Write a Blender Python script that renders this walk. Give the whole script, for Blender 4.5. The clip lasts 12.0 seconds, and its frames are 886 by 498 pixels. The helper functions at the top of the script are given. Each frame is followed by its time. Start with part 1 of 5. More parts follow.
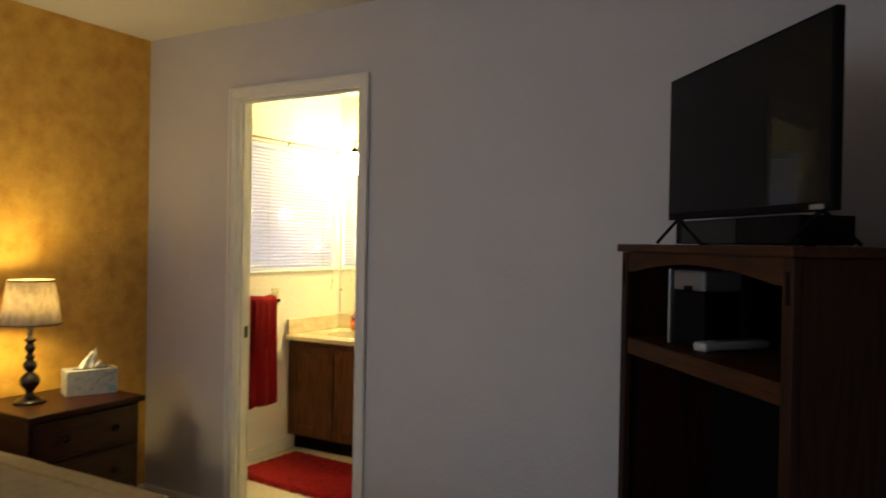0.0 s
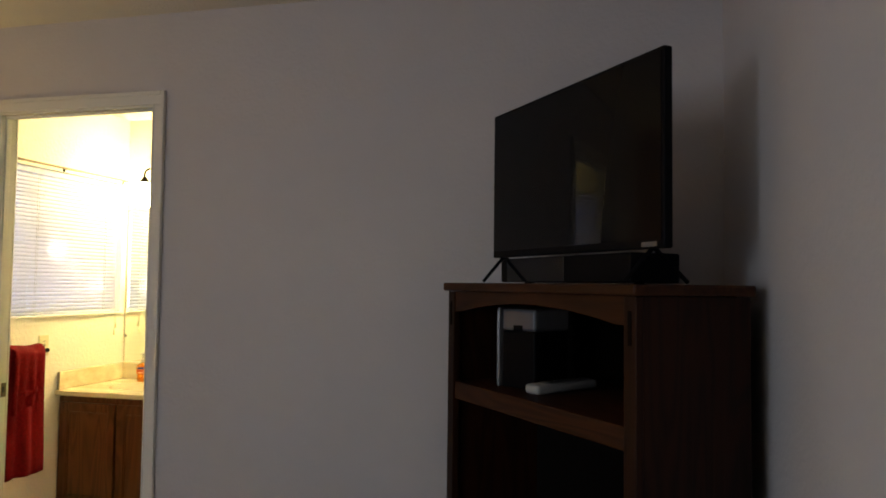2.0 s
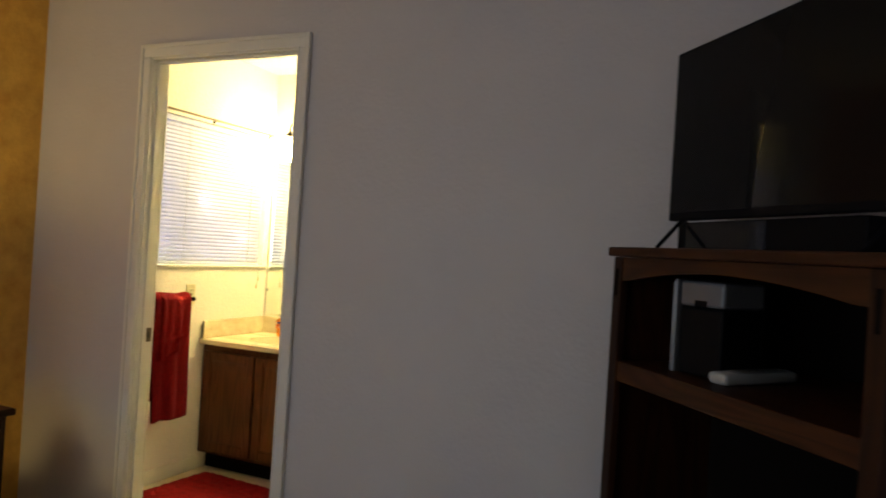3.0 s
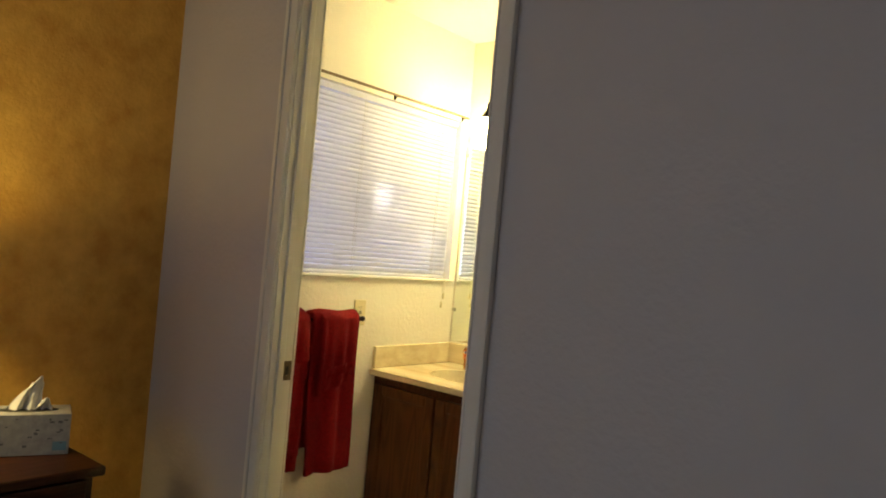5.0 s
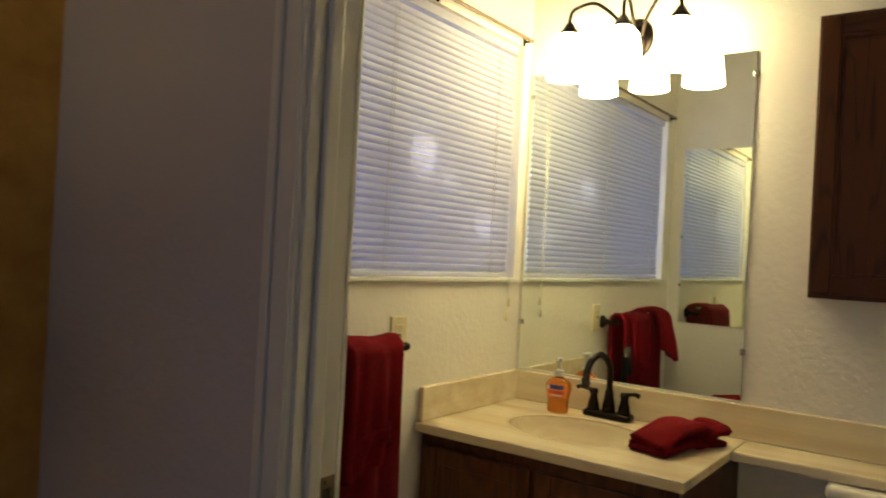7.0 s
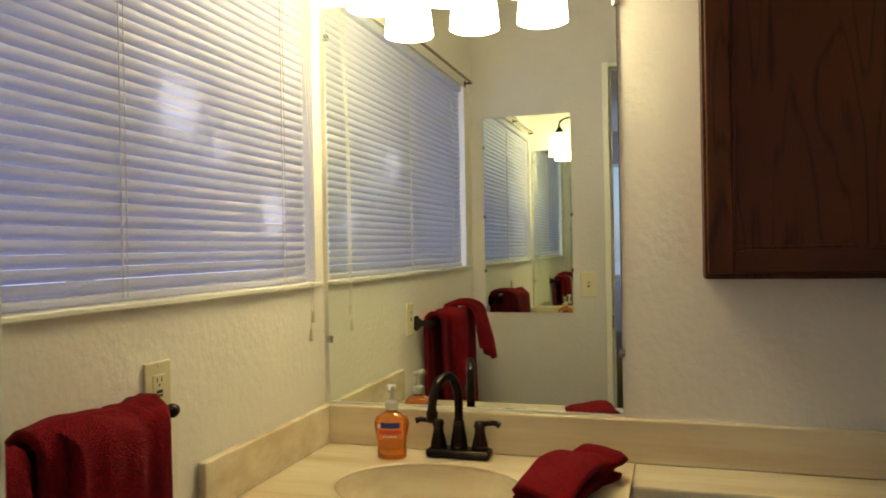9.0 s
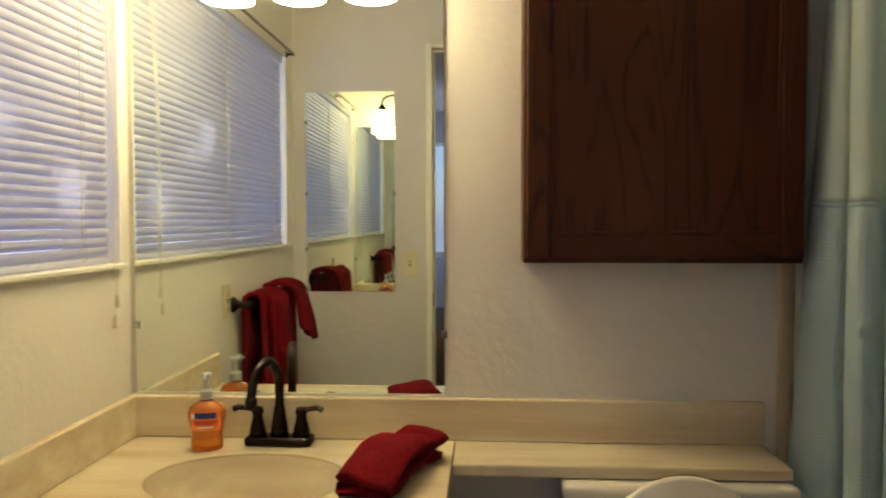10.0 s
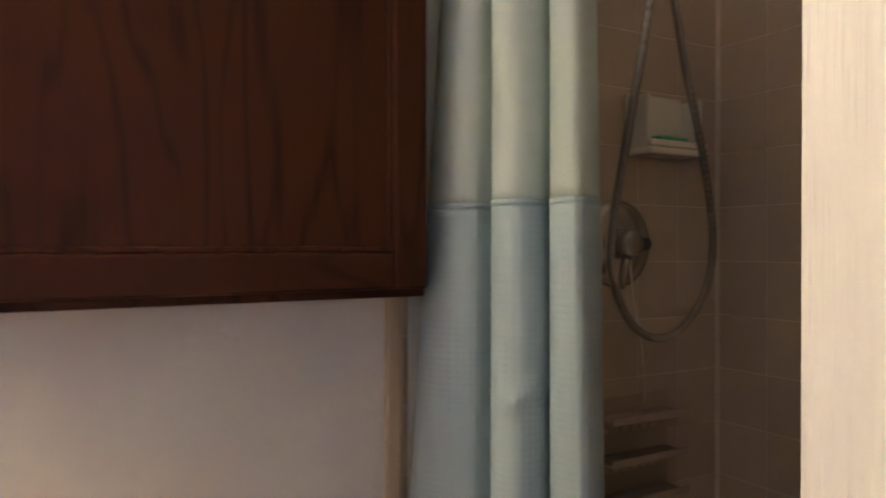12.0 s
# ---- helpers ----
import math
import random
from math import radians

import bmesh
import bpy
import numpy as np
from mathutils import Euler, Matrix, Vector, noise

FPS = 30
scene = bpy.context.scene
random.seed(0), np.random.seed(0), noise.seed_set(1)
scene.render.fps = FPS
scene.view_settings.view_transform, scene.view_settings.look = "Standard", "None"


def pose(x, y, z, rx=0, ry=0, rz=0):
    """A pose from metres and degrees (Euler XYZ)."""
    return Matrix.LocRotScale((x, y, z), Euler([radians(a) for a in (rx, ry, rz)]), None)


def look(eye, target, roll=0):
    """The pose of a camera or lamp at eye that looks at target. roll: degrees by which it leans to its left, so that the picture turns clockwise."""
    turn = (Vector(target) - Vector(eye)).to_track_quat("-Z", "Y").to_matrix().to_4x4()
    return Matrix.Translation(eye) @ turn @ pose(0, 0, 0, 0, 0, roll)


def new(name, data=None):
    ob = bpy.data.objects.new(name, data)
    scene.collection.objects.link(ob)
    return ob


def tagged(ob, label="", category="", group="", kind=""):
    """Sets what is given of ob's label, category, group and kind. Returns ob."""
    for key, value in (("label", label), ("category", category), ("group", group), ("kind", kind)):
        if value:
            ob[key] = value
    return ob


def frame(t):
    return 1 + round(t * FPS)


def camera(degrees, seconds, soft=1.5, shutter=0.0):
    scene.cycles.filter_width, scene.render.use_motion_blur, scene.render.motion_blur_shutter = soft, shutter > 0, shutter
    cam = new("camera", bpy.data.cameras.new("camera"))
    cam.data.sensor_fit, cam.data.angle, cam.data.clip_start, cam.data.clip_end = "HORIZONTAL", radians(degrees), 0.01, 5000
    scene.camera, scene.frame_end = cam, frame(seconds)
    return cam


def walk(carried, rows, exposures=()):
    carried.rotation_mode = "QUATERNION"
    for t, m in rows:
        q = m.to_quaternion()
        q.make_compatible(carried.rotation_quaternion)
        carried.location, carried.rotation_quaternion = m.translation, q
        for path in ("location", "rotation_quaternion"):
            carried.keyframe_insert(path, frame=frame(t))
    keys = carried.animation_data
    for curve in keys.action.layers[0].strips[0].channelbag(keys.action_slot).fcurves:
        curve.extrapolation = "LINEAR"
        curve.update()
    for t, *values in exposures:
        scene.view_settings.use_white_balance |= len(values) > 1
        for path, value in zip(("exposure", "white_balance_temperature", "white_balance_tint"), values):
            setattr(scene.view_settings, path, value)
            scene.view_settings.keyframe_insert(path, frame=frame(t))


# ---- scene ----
cam = camera(62.3, 12.0, soft=1.7, shutter=0.3)
PATH = [
    (0, (3.248, -2.627, 1.37), (2.264, -0.886, 1.355), 1.0),
    (0.5, (3.227, -2.49, 1.361), (2.454, -0.647, 1.443), -0.2),
    (1, (3.165, -2.438, 1.378), (2.604, -0.52, 1.454), 0.1),
    (1.5, (3.155, -2.451, 1.371), (2.685, -0.51, 1.486), 0.0),
    (2, (3.113, -2.478, 1.371), (2.633, -0.539, 1.469), 0.7),
    (2.5, (3.037, -2.466, 1.348), (2.462, -0.55, 1.361), 1.1),
    (3, (2.974, -2.241, 1.337), (2.152, -0.417, 1.345), 3.6),
    (3.5, (2.818, -2.062, 1.309), (1.792, -0.346, 1.321), 5.1),
    (5.5, (2.148, -1.186, 1.31), (0.72, 0.214, 1.322), 3.7),
    (6, (1.878, -1.033, 1.242), (0.292, 0.185, 1.249), 2.1),
    (6.5, (1.572, -0.828, 1.272), (0.097, 0.521, 1.23), 1.8),
    (7, (1.321, -0.665, 1.25), (0.139, 0.948, 1.262), 3.0),
    (7.5, (1.128, -0.493, 1.244), (0.226, 1.291, 1.19), 0.7),
    (9.5, (0.866, -0.13, 1.27), (0.453, 1.827, 1.262), -0.6),
    (10, (0.863, -0.131, 1.277), (0.752, 1.864, 1.2), -0.1),
    (10.5, (0.888, -0.019, 1.248), (1.0, 1.978, 1.198), 0.2),
    (11, (0.948, 0.147, 1.251), (1.216, 2.129, 1.223), 1.0),
    (11.5, (0.957, 0.332, 1.23), (1.541, 2.245, 1.198), 3.0),
    (12, (1.063, 0.604, 1.255), (2.071, 2.331, 1.243), 0.0),
]
EXPOSURES = [
    (0.0, 0.66, 6950, 1),
    (3.7, 0.66, 6850, 0),
    (5.5, -0.20, 6500, 1),
    (6.5, -0.64, 6000, 7),
    (7.5, -0.80, 5800, 9),
    (9.5, -0.70, 5600, 12),
    (10.0, -0.64, 5650, 14),
    (10.5, -0.42, 5550, 14),
    (11.2, -0.32, 5400, 32),
    (12.0, -0.06, 5200, 30),
]
walk(cam, [(t, look(eye, target, roll)) for t, eye, target, roll in PATH], EXPOSURES)

# ---- world and large lights ----
world = bpy.data.worlds.new("world")
scene.world = world
world.use_nodes = True
wn = world.node_tree
sky = wn.nodes.new("ShaderNodeTexSky")
sky.sky_type = 'NISHITA'
sky.sun_disc = False
sky.sun_elevation = radians(32)
sky.sun_rotation = radians(262)
wn.links.new(sky.outputs[0], wn.nodes["Background"].inputs[0])
wn.nodes["Background"].inputs[1].default_value = 0.1

sun = new("sun", bpy.data.lights.new("sun", 'SUN'))
sun.data.energy = 5.0
sun.data.angle = radians(0.5)
sun.data.color = (1.0, 0.97, 0.93)
sun.matrix_world = look((-8, 1.0, 5.4), (0, 0.8, 1.5))

XO_WALL = -0.015    # inner face of the ochre wall
E_SHADE = 56.0      # bathroom glass shades
E_LAMP = 10.5        # bedside lamp, watts
E_BATHDAY = 10.0   # sky light in the bathroom window, watts
E_DAY_FILL = 6.6     # bluish fill added through unseen bedroom openings, watts

# added fill behind the camera; its window is assumed, never in view
day = new("south_day_fill", bpy.data.lights.new("south_day_fill", 'AREA'))
day.data.shape = 'RECTANGLE'
day.data.size, day.data.size_y = 1.5, 1.1
day.data.energy = E_DAY_FILL * 0.48
day.data.color = (0.60, 0.70, 1.0)
day.matrix_world = look((1.0, -4.32, 1.5), (1.0, 0, 1.4))

# second added fill, set in an unseen opening to lift the right wall
day2 = new("side_day_fill", bpy.data.lights.new("side_day_fill", 'AREA'))
day2.data.shape = 'RECTANGLE'
day2.data.size, day2.data.size_y = 1.0, 1.1
day2.data.energy = E_DAY_FILL * 2.1
day2.data.color = (0.60, 0.70, 1.0)
day2.matrix_world = look((XO_WALL - 0.02, -3.5, 1.5), (2.0, -3.5, 1.4))

bulb = new("lamp_bulb_light", bpy.data.lights.new("lamp_bulb_light", 'POINT'))
bulb.data.energy = E_LAMP
bulb.data.shadow_soft_size = 0.07
bulb.data.color = (1.0, 0.75, 0.33)
bulb.location = (0.192, -0.775, 1.108)

bathday = new("bath_window_daylight", bpy.data.lights.new("bath_window_daylight", 'AREA'))
bathday.data.shape = 'RECTANGLE'
bathday.data.size, bathday.data.size_y = 0.80, 1.34
bathday.data.energy = E_BATHDAY
bathday.data.color = (0.54, 0.60, 1.0)
bathday.matrix_world = pose(-0.135, 0.878, 1.578, 0, -90, 0)


# ---- materials ----
def mat(name, base, rough=0.6, metal=0.0, spec=0.5, var=0.0, vscale=6.0, var2=None, bump=0.0, bscale=120.0,
        trans=0.0, emit=None, power=0.0, stretch=(1, 1, 1), sheen=0.0, island=0.0, detail=4.0):
    m = bpy.data.materials.new(name)
    m.use_nodes = True
    nt = m.node_tree
    p = nt.nodes["Principled BSDF"]
    p.inputs["Base Color"].default_value = (*base, 1)
    p.inputs["Roughness"].default_value = rough
    p.inputs["Metallic"].default_value = metal
    p.inputs["Specular IOR Level"].default_value = spec
    p.inputs["Transmission Weight"].default_value = trans
    if sheen:
        p.inputs["Sheen Weight"].default_value = sheen
    if emit:
        p.inputs["Emission Color"].default_value = (*emit, 1)
        p.inputs["Emission Strength"].default_value = power
    co = nt.nodes.new("ShaderNodeTexCoord")
    mp = nt.nodes.new("ShaderNodeMapping")
    mp.inputs["Scale"].default_value = stretch
    nt.links.new(co.outputs["Object"], mp.inputs["Vector"])
    if var:
        n = nt.nodes.new("ShaderNodeTexNoise")
        n.inputs["Scale"].default_value = vscale
        n.inputs["Detail"].default_value = detail
        n.inputs["Roughness"].default_value = 0.6
        nt.links.new(mp.outputs[0], n.inputs["Vector"])
        r = nt.nodes.new("ShaderNodeValToRGB")
        other = var2 or tuple(c * (1 - var) for c in base)
        r.color_ramp.elements[0].position, r.color_ramp.elements[1].position = 0.3, 0.7
        r.color_ramp.elements[0].color = (*other, 1)
        r.color_ramp.elements[1].color = (*base, 1)
        nt.links.new(n.outputs["Fac"], r.inputs[0])
        last = r.outputs[0]
        if island:
            oi = nt.nodes.new("ShaderNodeObjectInfo")
            mr = nt.nodes.new("ShaderNodeMapRange")
            mr.inputs["To Min"].default_value, mr.inputs["To Max"].default_value = 1 - island, 1 + island
            nt.links.new(oi.outputs["Random"], mr.inputs["Value"])
            hs = nt.nodes.new("ShaderNodeHueSaturation")
            nt.links.new(mr.outputs[0], hs.inputs["Value"])
            nt.links.new(last, hs.inputs["Color"])
            last = hs.outputs[0]
        nt.links.new(last, p.inputs["Base Color"])
        rr = nt.nodes.new("ShaderNodeMapRange")
        rr.inputs["To Min"].default_value, rr.inputs["To Max"].default_value = max(0, rough - 0.08), min(1, rough + 0.08)
        nt.links.new(n.outputs["Fac"], rr.inputs["Value"])
        nt.links.new(rr.outputs[0], p.inputs["Roughness"])
    if bump:
        b = nt.nodes.new("ShaderNodeTexNoise")
        b.inputs["Scale"].default_value = bscale
        b.inputs["Detail"].default_value = 3.0
        nt.links.new(mp.outputs[0], b.inputs["Vector"])
        k = nt.nodes.new("ShaderNodeBump")
        k.inputs["Strength"].default_value = bump
        k.inputs["Distance"].default_value = 0.01
        nt.links.new(b.outputs["Fac"], k.inputs["Height"])
        nt.links.new(k.outputs[0], p.inputs["Normal"])
    return m


def translucent(m, colour, share):
    """Lets light through a thin sheet."""
    nt = m.node_tree
    p = nt.nodes["Principled BSDF"]
    t = nt.nodes.new("ShaderNodeBsdfTranslucent")
    t.inputs[0].default_value = (*colour, 1)
    x = nt.nodes.new("ShaderNodeMixShader")
    x.inputs[0].default_value = share
    out = nt.nodes["Material Output"]
    nt.links.new(p.outputs[0], x.inputs[1])
    nt.links.new(t.outputs[0], x.inputs[2])
    nt.links.new(x.outputs[0], out.inputs[0])
    return m


def waffle(m, pitch):
    """Adds a woven grid of small cells, pitch metres apart, to the relief of a cloth."""
    nt = m.node_tree
    co = nt.nodes.new("ShaderNodeTexCoord")
    sep = nt.nodes.new("ShaderNodeSeparateXYZ")
    nt.links.new(co.outputs["UV"], sep.inputs[0])
    waves = []
    for axis in ("X", "Y"):
        f = nt.nodes.new("ShaderNodeMath")
        f.operation = 'MULTIPLY'
        f.inputs[1].default_value = 2 * math.pi / pitch
        nt.links.new(sep.outputs[axis], f.inputs[0])
        w = nt.nodes.new("ShaderNodeMath")
        w.operation = 'SINE'
        nt.links.new(f.outputs[0], w.inputs[0])
        waves.append(w)
    mul = nt.nodes.new("ShaderNodeMath")
    mul.operation = 'MAXIMUM'
    nt.links.new(waves[0].outputs[0], mul.inputs[0])
    nt.links.new(waves[1].outputs[0], mul.inputs[1])
    k = nt.nodes.new("ShaderNodeBump")
    k.inputs["Strength"].default_value = 0.55
    k.inputs["Distance"].default_value = 0.0012
    nt.links.new(mul.outputs[0], k.inputs["Height"])
    p = nt.nodes["Principled BSDF"]
    nt.links.new(p.inputs["Normal"].links[0].from_socket, k.inputs["Normal"])
    nt.links.new(k.outputs[0], p.inputs["Normal"])


def wood(name, dark, light, rough=0.4, scale=1.0, axis='Z', contrast=(0.12, 0.62)):
    """Oak with cathedral figure along an axis."""
    m = bpy.data.materials.new(name)
    m.use_nodes = True
    nt = m.node_tree
    p = nt.nodes["Principled BSDF"]
    p.inputs["Roughness"].default_value = rough
    p.inputs["Specular IOR Level"].default_value = 0.16
    co = nt.nodes.new("ShaderNodeTexCoord")
    mp = nt.nodes.new("ShaderNodeMapping")
    s = {'X': (0.16, 1, 1), 'Y': (1, 0.16, 1), 'Z': (1, 1, 0.13)}[axis]
    mp.inputs["Scale"].default_value = tuple(v * scale for v in s)
    nt.links.new(co.outputs["Object"], mp.inputs["Vector"])
    n = nt.nodes.new("ShaderNodeTexNoise")
    n.inputs["Scale"].default_value, n.inputs["Detail"].default_value = 7.0, 2.0
    n.inputs["Distortion"].default_value = 0.4
    nt.links.new(mp.outputs[0], n.inputs["Vector"])
    mul = nt.nodes.new("ShaderNodeMath")
    mul.operation = 'MULTIPLY'
    mul.inputs[1].default_value = 11.0
    nt.links.new(n.outputs["Fac"], mul.inputs[0])
    fr = nt.nodes.new("ShaderNodeMath")
    fr.operation = 'PINGPONG'
    fr.inputs[1].default_value = 0.5
    nt.links.new(mul.outputs[0], fr.inputs[0])
    g = nt.nodes.new("ShaderNodeTexNoise")
    g.inputs["Scale"].default_value, g.inputs["Detail"].default_value = 60.0, 4.0
    mp2 = nt.nodes.new("ShaderNodeMapping")
    mp2.inputs["Scale"].default_value = {'X': (0.05, 2, 2), 'Y': (2, 0.05, 2), 'Z': (2, 2, 0.05)}[axis]
    nt.links.new(co.outputs["Object"], mp2.inputs["Vector"])
    nt.links.new(mp2.outputs[0], g.inputs["Vector"])
    ad = nt.nodes.new("ShaderNodeMath")
    ad.operation = 'ADD'
    sc = nt.nodes.new("ShaderNodeMath")
    sc.operation = 'MULTIPLY'
    sc.inputs[1].default_value = 0.45
    nt.links.new(g.outputs["Fac"], sc.inputs[0])
    nt.links.new(fr.outputs[0], ad.inputs[0])
    nt.links.new(sc.outputs[0], ad.inputs[1])
    r = nt.nodes.new("ShaderNodeValToRGB")
    r.color_ramp.elements[0].position, r.color_ramp.elements[1].position = contrast
    r.color_ramp.elements[0].color, r.color_ramp.elements[1].color = (*dark, 1), (*light, 1)
    nt.links.new(ad.outputs[0], r.inputs[0])
    nt.links.new(r.outputs[0], p.inputs["Base Color"])
    k = nt.nodes.new("ShaderNodeBump")
    k.inputs["Strength"].default_value, k.inputs["Distance"].default_value = 0.15, 0.004
    nt.links.new(g.outputs["Fac"], k.inputs["Height"])
    nt.links.new(k.outputs[0], p.inputs["Normal"])
    return m


M_WALL = mat("wall_paint", (0.60, 0.56, 0.56), 0.65, var=0.05, vscale=2.5, bump=0.18, bscale=70)
M_BATHWALL = mat("bath_wall_paint", (0.80, 0.75, 0.69), 0.5, var=0.03, vscale=3, bump=0.22, bscale=52)
M_OCHRE = mat("ochre_faux_paint", (0.84, 0.51, 0.105), 0.5, var=0.4, vscale=11.0, var2=(0.60, 0.295, 0.042), bump=0.26, bscale=75, detail=12)
M_CEIL = mat("ceiling_paint", (0.78, 0.74, 0.68), 0.8, var=0.04, vscale=4, bump=0.5, bscale=90)
M_TRIM = mat("trim_paint", (0.78, 0.75, 0.68), 0.4, var=0.04, vscale=9, bump=0.06, bscale=60)
M_DOOR = mat("door_paint", (0.89, 0.86, 0.85), 0.45, var=0.04, vscale=8, bump=0.35, bscale=60, stretch=(3, 3, 0.12))
M_CARPET = mat("carpet", (0.42, 0.34, 0.26), 0.95, var=0.35, vscale=160, bump=0.8, bscale=350)
M_VINYL = mat("vinyl_floor", (0.62, 0.54, 0.40), 0.4, var=0.15, vscale=14, bump=0.05, bscale=60)
M_OAK = wood("oak_stain_red", (0.019, 0.0054, 0.0017), (0.068, 0.0205, 0.0055), 0.45, 1.0, contrast=(0.12, 0.40))
M_OAKX = wood("oak_stain_red_rail", (0.021, 0.0060, 0.0019), (0.057, 0.0172, 0.0047), 0.45, 1.0, axis='X', contrast=(0.12, 0.45))
M_VAN = wood("vanity_oak", (0.062, 0.021, 0.0085), (0.112, 0.041, 0.016), 0.42, 1.0)
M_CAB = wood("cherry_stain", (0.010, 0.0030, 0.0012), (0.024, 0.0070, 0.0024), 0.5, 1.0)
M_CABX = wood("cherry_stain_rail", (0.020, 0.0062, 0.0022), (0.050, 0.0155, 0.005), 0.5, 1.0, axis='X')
M_NIGHT = wood("nightstand_stain", (0.014, 0.0040, 0.0015), (0.038, 0.0105, 0.0036), 0.36, 1.0, axis='Y')
# near-black: shade put into the cabinet bay's back; also kick, inlays, bed base
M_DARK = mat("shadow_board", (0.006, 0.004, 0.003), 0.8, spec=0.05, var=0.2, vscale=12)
M_MARBLE = mat("cultured_marble", (0.78, 0.70, 0.52), 0.22, var=0.12, vscale=3.5, var2=(0.57, 0.44, 0.27), stretch=(0.3, 2.5, 4.5), detail=6)
M_BRONZE = mat("oil_rubbed_bronze", (0.020, 0.014, 0.012), 0.24, metal=0.85, var=0.3, vscale=25)
M_CHROME = mat("chrome", (0.75, 0.75, 0.76), 0.12, metal=1.0)
M_NICKEL = mat("worn_chrome", (0.52, 0.50, 0.47), 0.22, metal=1.0, var=0.2, vscale=30)
M_BRASS = mat("strike_plate_bronze", (0.18, 0.14, 0.09), 0.38, metal=0.9, var=0.3, vscale=40)
M_MIRROR = mat("mirror_silver", (0.86, 0.91, 0.84), 0.015, metal=1.0)
M_TOWEL = mat("red_terry", (0.23, 0.004, 0.010), 0.95, spec=0.1, var=0.4, vscale=90, bump=1.0, bscale=420)
M_RUG = mat("red_shag", (0.24, 0.006, 0.010), 0.95, var=0.5, vscale=60, spec=0.1, bump=1.0, bscale=160)
M_SLAT = translucent(mat("blind_slat", (0.71, 0.69, 0.745), 0.4, var=0.03, vscale=8), (0.82, 0.80, 0.84), 0.48)
M_CORD = mat("blind_cord", (0.70, 0.66, 0.58), 0.8, var=0.1, vscale=40)
M_PLASTIC = mat("ivory_plastic", (0.66, 0.58, 0.38), 0.4, var=0.05, vscale=20)
M_SLOT = mat("dark_slot", (0.02, 0.018, 0.015), 0.6)
M_PORCELAIN = mat("porcelain", (0.80, 0.74, 0.64), 0.12, var=0.03, vscale=5)
M_PAPER = mat("paper", (0.84, 0.80, 0.74), 0.9, var=0.05, vscale=30, bump=0.2, bscale=90)
M_SOAP = mat("orange_soap", (0.98, 0.34, 0.015), 0.1, trans=0.75, var=0.15, vscale=8)
M_CLEAR = mat("clear_plastic", (0.92, 0.92, 0.90), 0.1, trans=0.85)
M_LABEL = mat("label_orange", (0.88, 0.24, 0.03), 0.4, var=0.2, vscale=30)
M_LABELB = mat("label_blue", (0.03, 0.05, 0.28), 0.4)
M_LABELR = mat("label_red", (0.60, 0.07, 0.02), 0.4)
M_PUMP = translucent(mat("pump_plastic", (0.72, 0.72, 0.70), 0.25, var=0.05, vscale=30), (0.7, 0.7, 0.68), 0.4)
M_LABELW = mat("label_white", (0.85, 0.82, 0.75), 0.4)
M_TILE = mat("shower_tile", (0.58, 0.47, 0.35), 0.25, var=0.1, vscale=5, island=0.05)
M_GROUT = mat("grout", (0.74, 0.66, 0.54), 0.85, var=0.15, vscale=40)
M_TUB = mat("tub_enamel", (0.78, 0.72, 0.62), 0.15, var=0.03, vscale=4)
M_CURTAIN = translucent(mat("curtain_blue", (0.54, 0.67, 0.74), 0.32, var=0.05, vscale=20, bump=0.1, bscale=200), (0.50, 0.63, 0.69), 0.25)
waffle(M_CURTAIN, 0.0085)
M_SHEER = translucent(mat("curtain_sheer", (0.79, 0.89, 0.88), 0.6, var=0.06, vscale=20, bump=0.12, bscale=260), (0.80, 0.86, 0.80), 0.42)
M_LINER = translucent(mat("curtain_liner", (0.62, 0.64, 0.60), 0.3, var=0.05, vscale=9), (0.6, 0.62, 0.58), 0.3)
M_SCREEN = mat("tv_screen", (0.006, 0.006, 0.007), 0.05, spec=0.09)
M_BLACK = mat("black_plastic", (0.005, 0.005, 0.006), 0.5, spec=0.05, var=0.2, vscale=30)
M_GLOSS = mat("gloss_black", (0.008, 0.008, 0.009), 0.06, spec=0.18)
M_GREY = mat("grey_plastic", (0.13, 0.135, 0.15), 0.35, var=0.08, vscale=15)
M_SILVER = mat("silver_plastic", (0.20, 0.20, 0.21), 0.3, metal=0.4, var=0.1, vscale=15)
M_WHITEP = mat("white_plastic", (0.38, 0.38, 0.38), 0.35, var=0.05, vscale=15)
M_LINEN = translucent(mat("linen_shade", (0.64, 0.57, 0.46), 0.9, var=0.5, var2=(0.20, 0.145, 0.095), vscale=44, stretch=(1, 1, 0.55), bump=0.5, bscale=240, detail=9), (0.80, 0.70, 0.54), 0.23)
M_SHADETRIM = mat("shade_trim", (0.20, 0.13, 0.07), 0.8, var=0.2, vscale=60)
M_LAMPBASE = mat("lamp_base_dark", (0.02, 0.013, 0.009), 0.25, var=0.3, vscale=20)
M_BOX = mat("tissue_card", (0.40, 0.40, 0.39), 0.6, var=0.12, vscale=40, var2=(0.27, 0.27, 0.27))
M_TEAL = mat("tissue_print", (0.16, 0.30, 0.38), 0.6)
M_BED = mat("bedspread", (0.24, 0.18, 0.115), 0.9, var=0.25, vscale=30, bump=0.6, bscale=120)
M_GLASS = mat("window_glass", (0.95, 0.97, 0.97), 0.02, trans=1.0)
M_ALU = mat("window_aluminium", (0.62, 0.62, 0.60), 0.35, metal=0.4, var=0.08, vscale=20)
M_RODPAINT = mat("brown_rod_paint", (0.17, 0.11, 0.065), 0.4, var=0.2, vscale=30)
M_STRIP = mat("beige_trim", (0.58, 0.46, 0.30), 0.45, var=0.1, vscale=12)
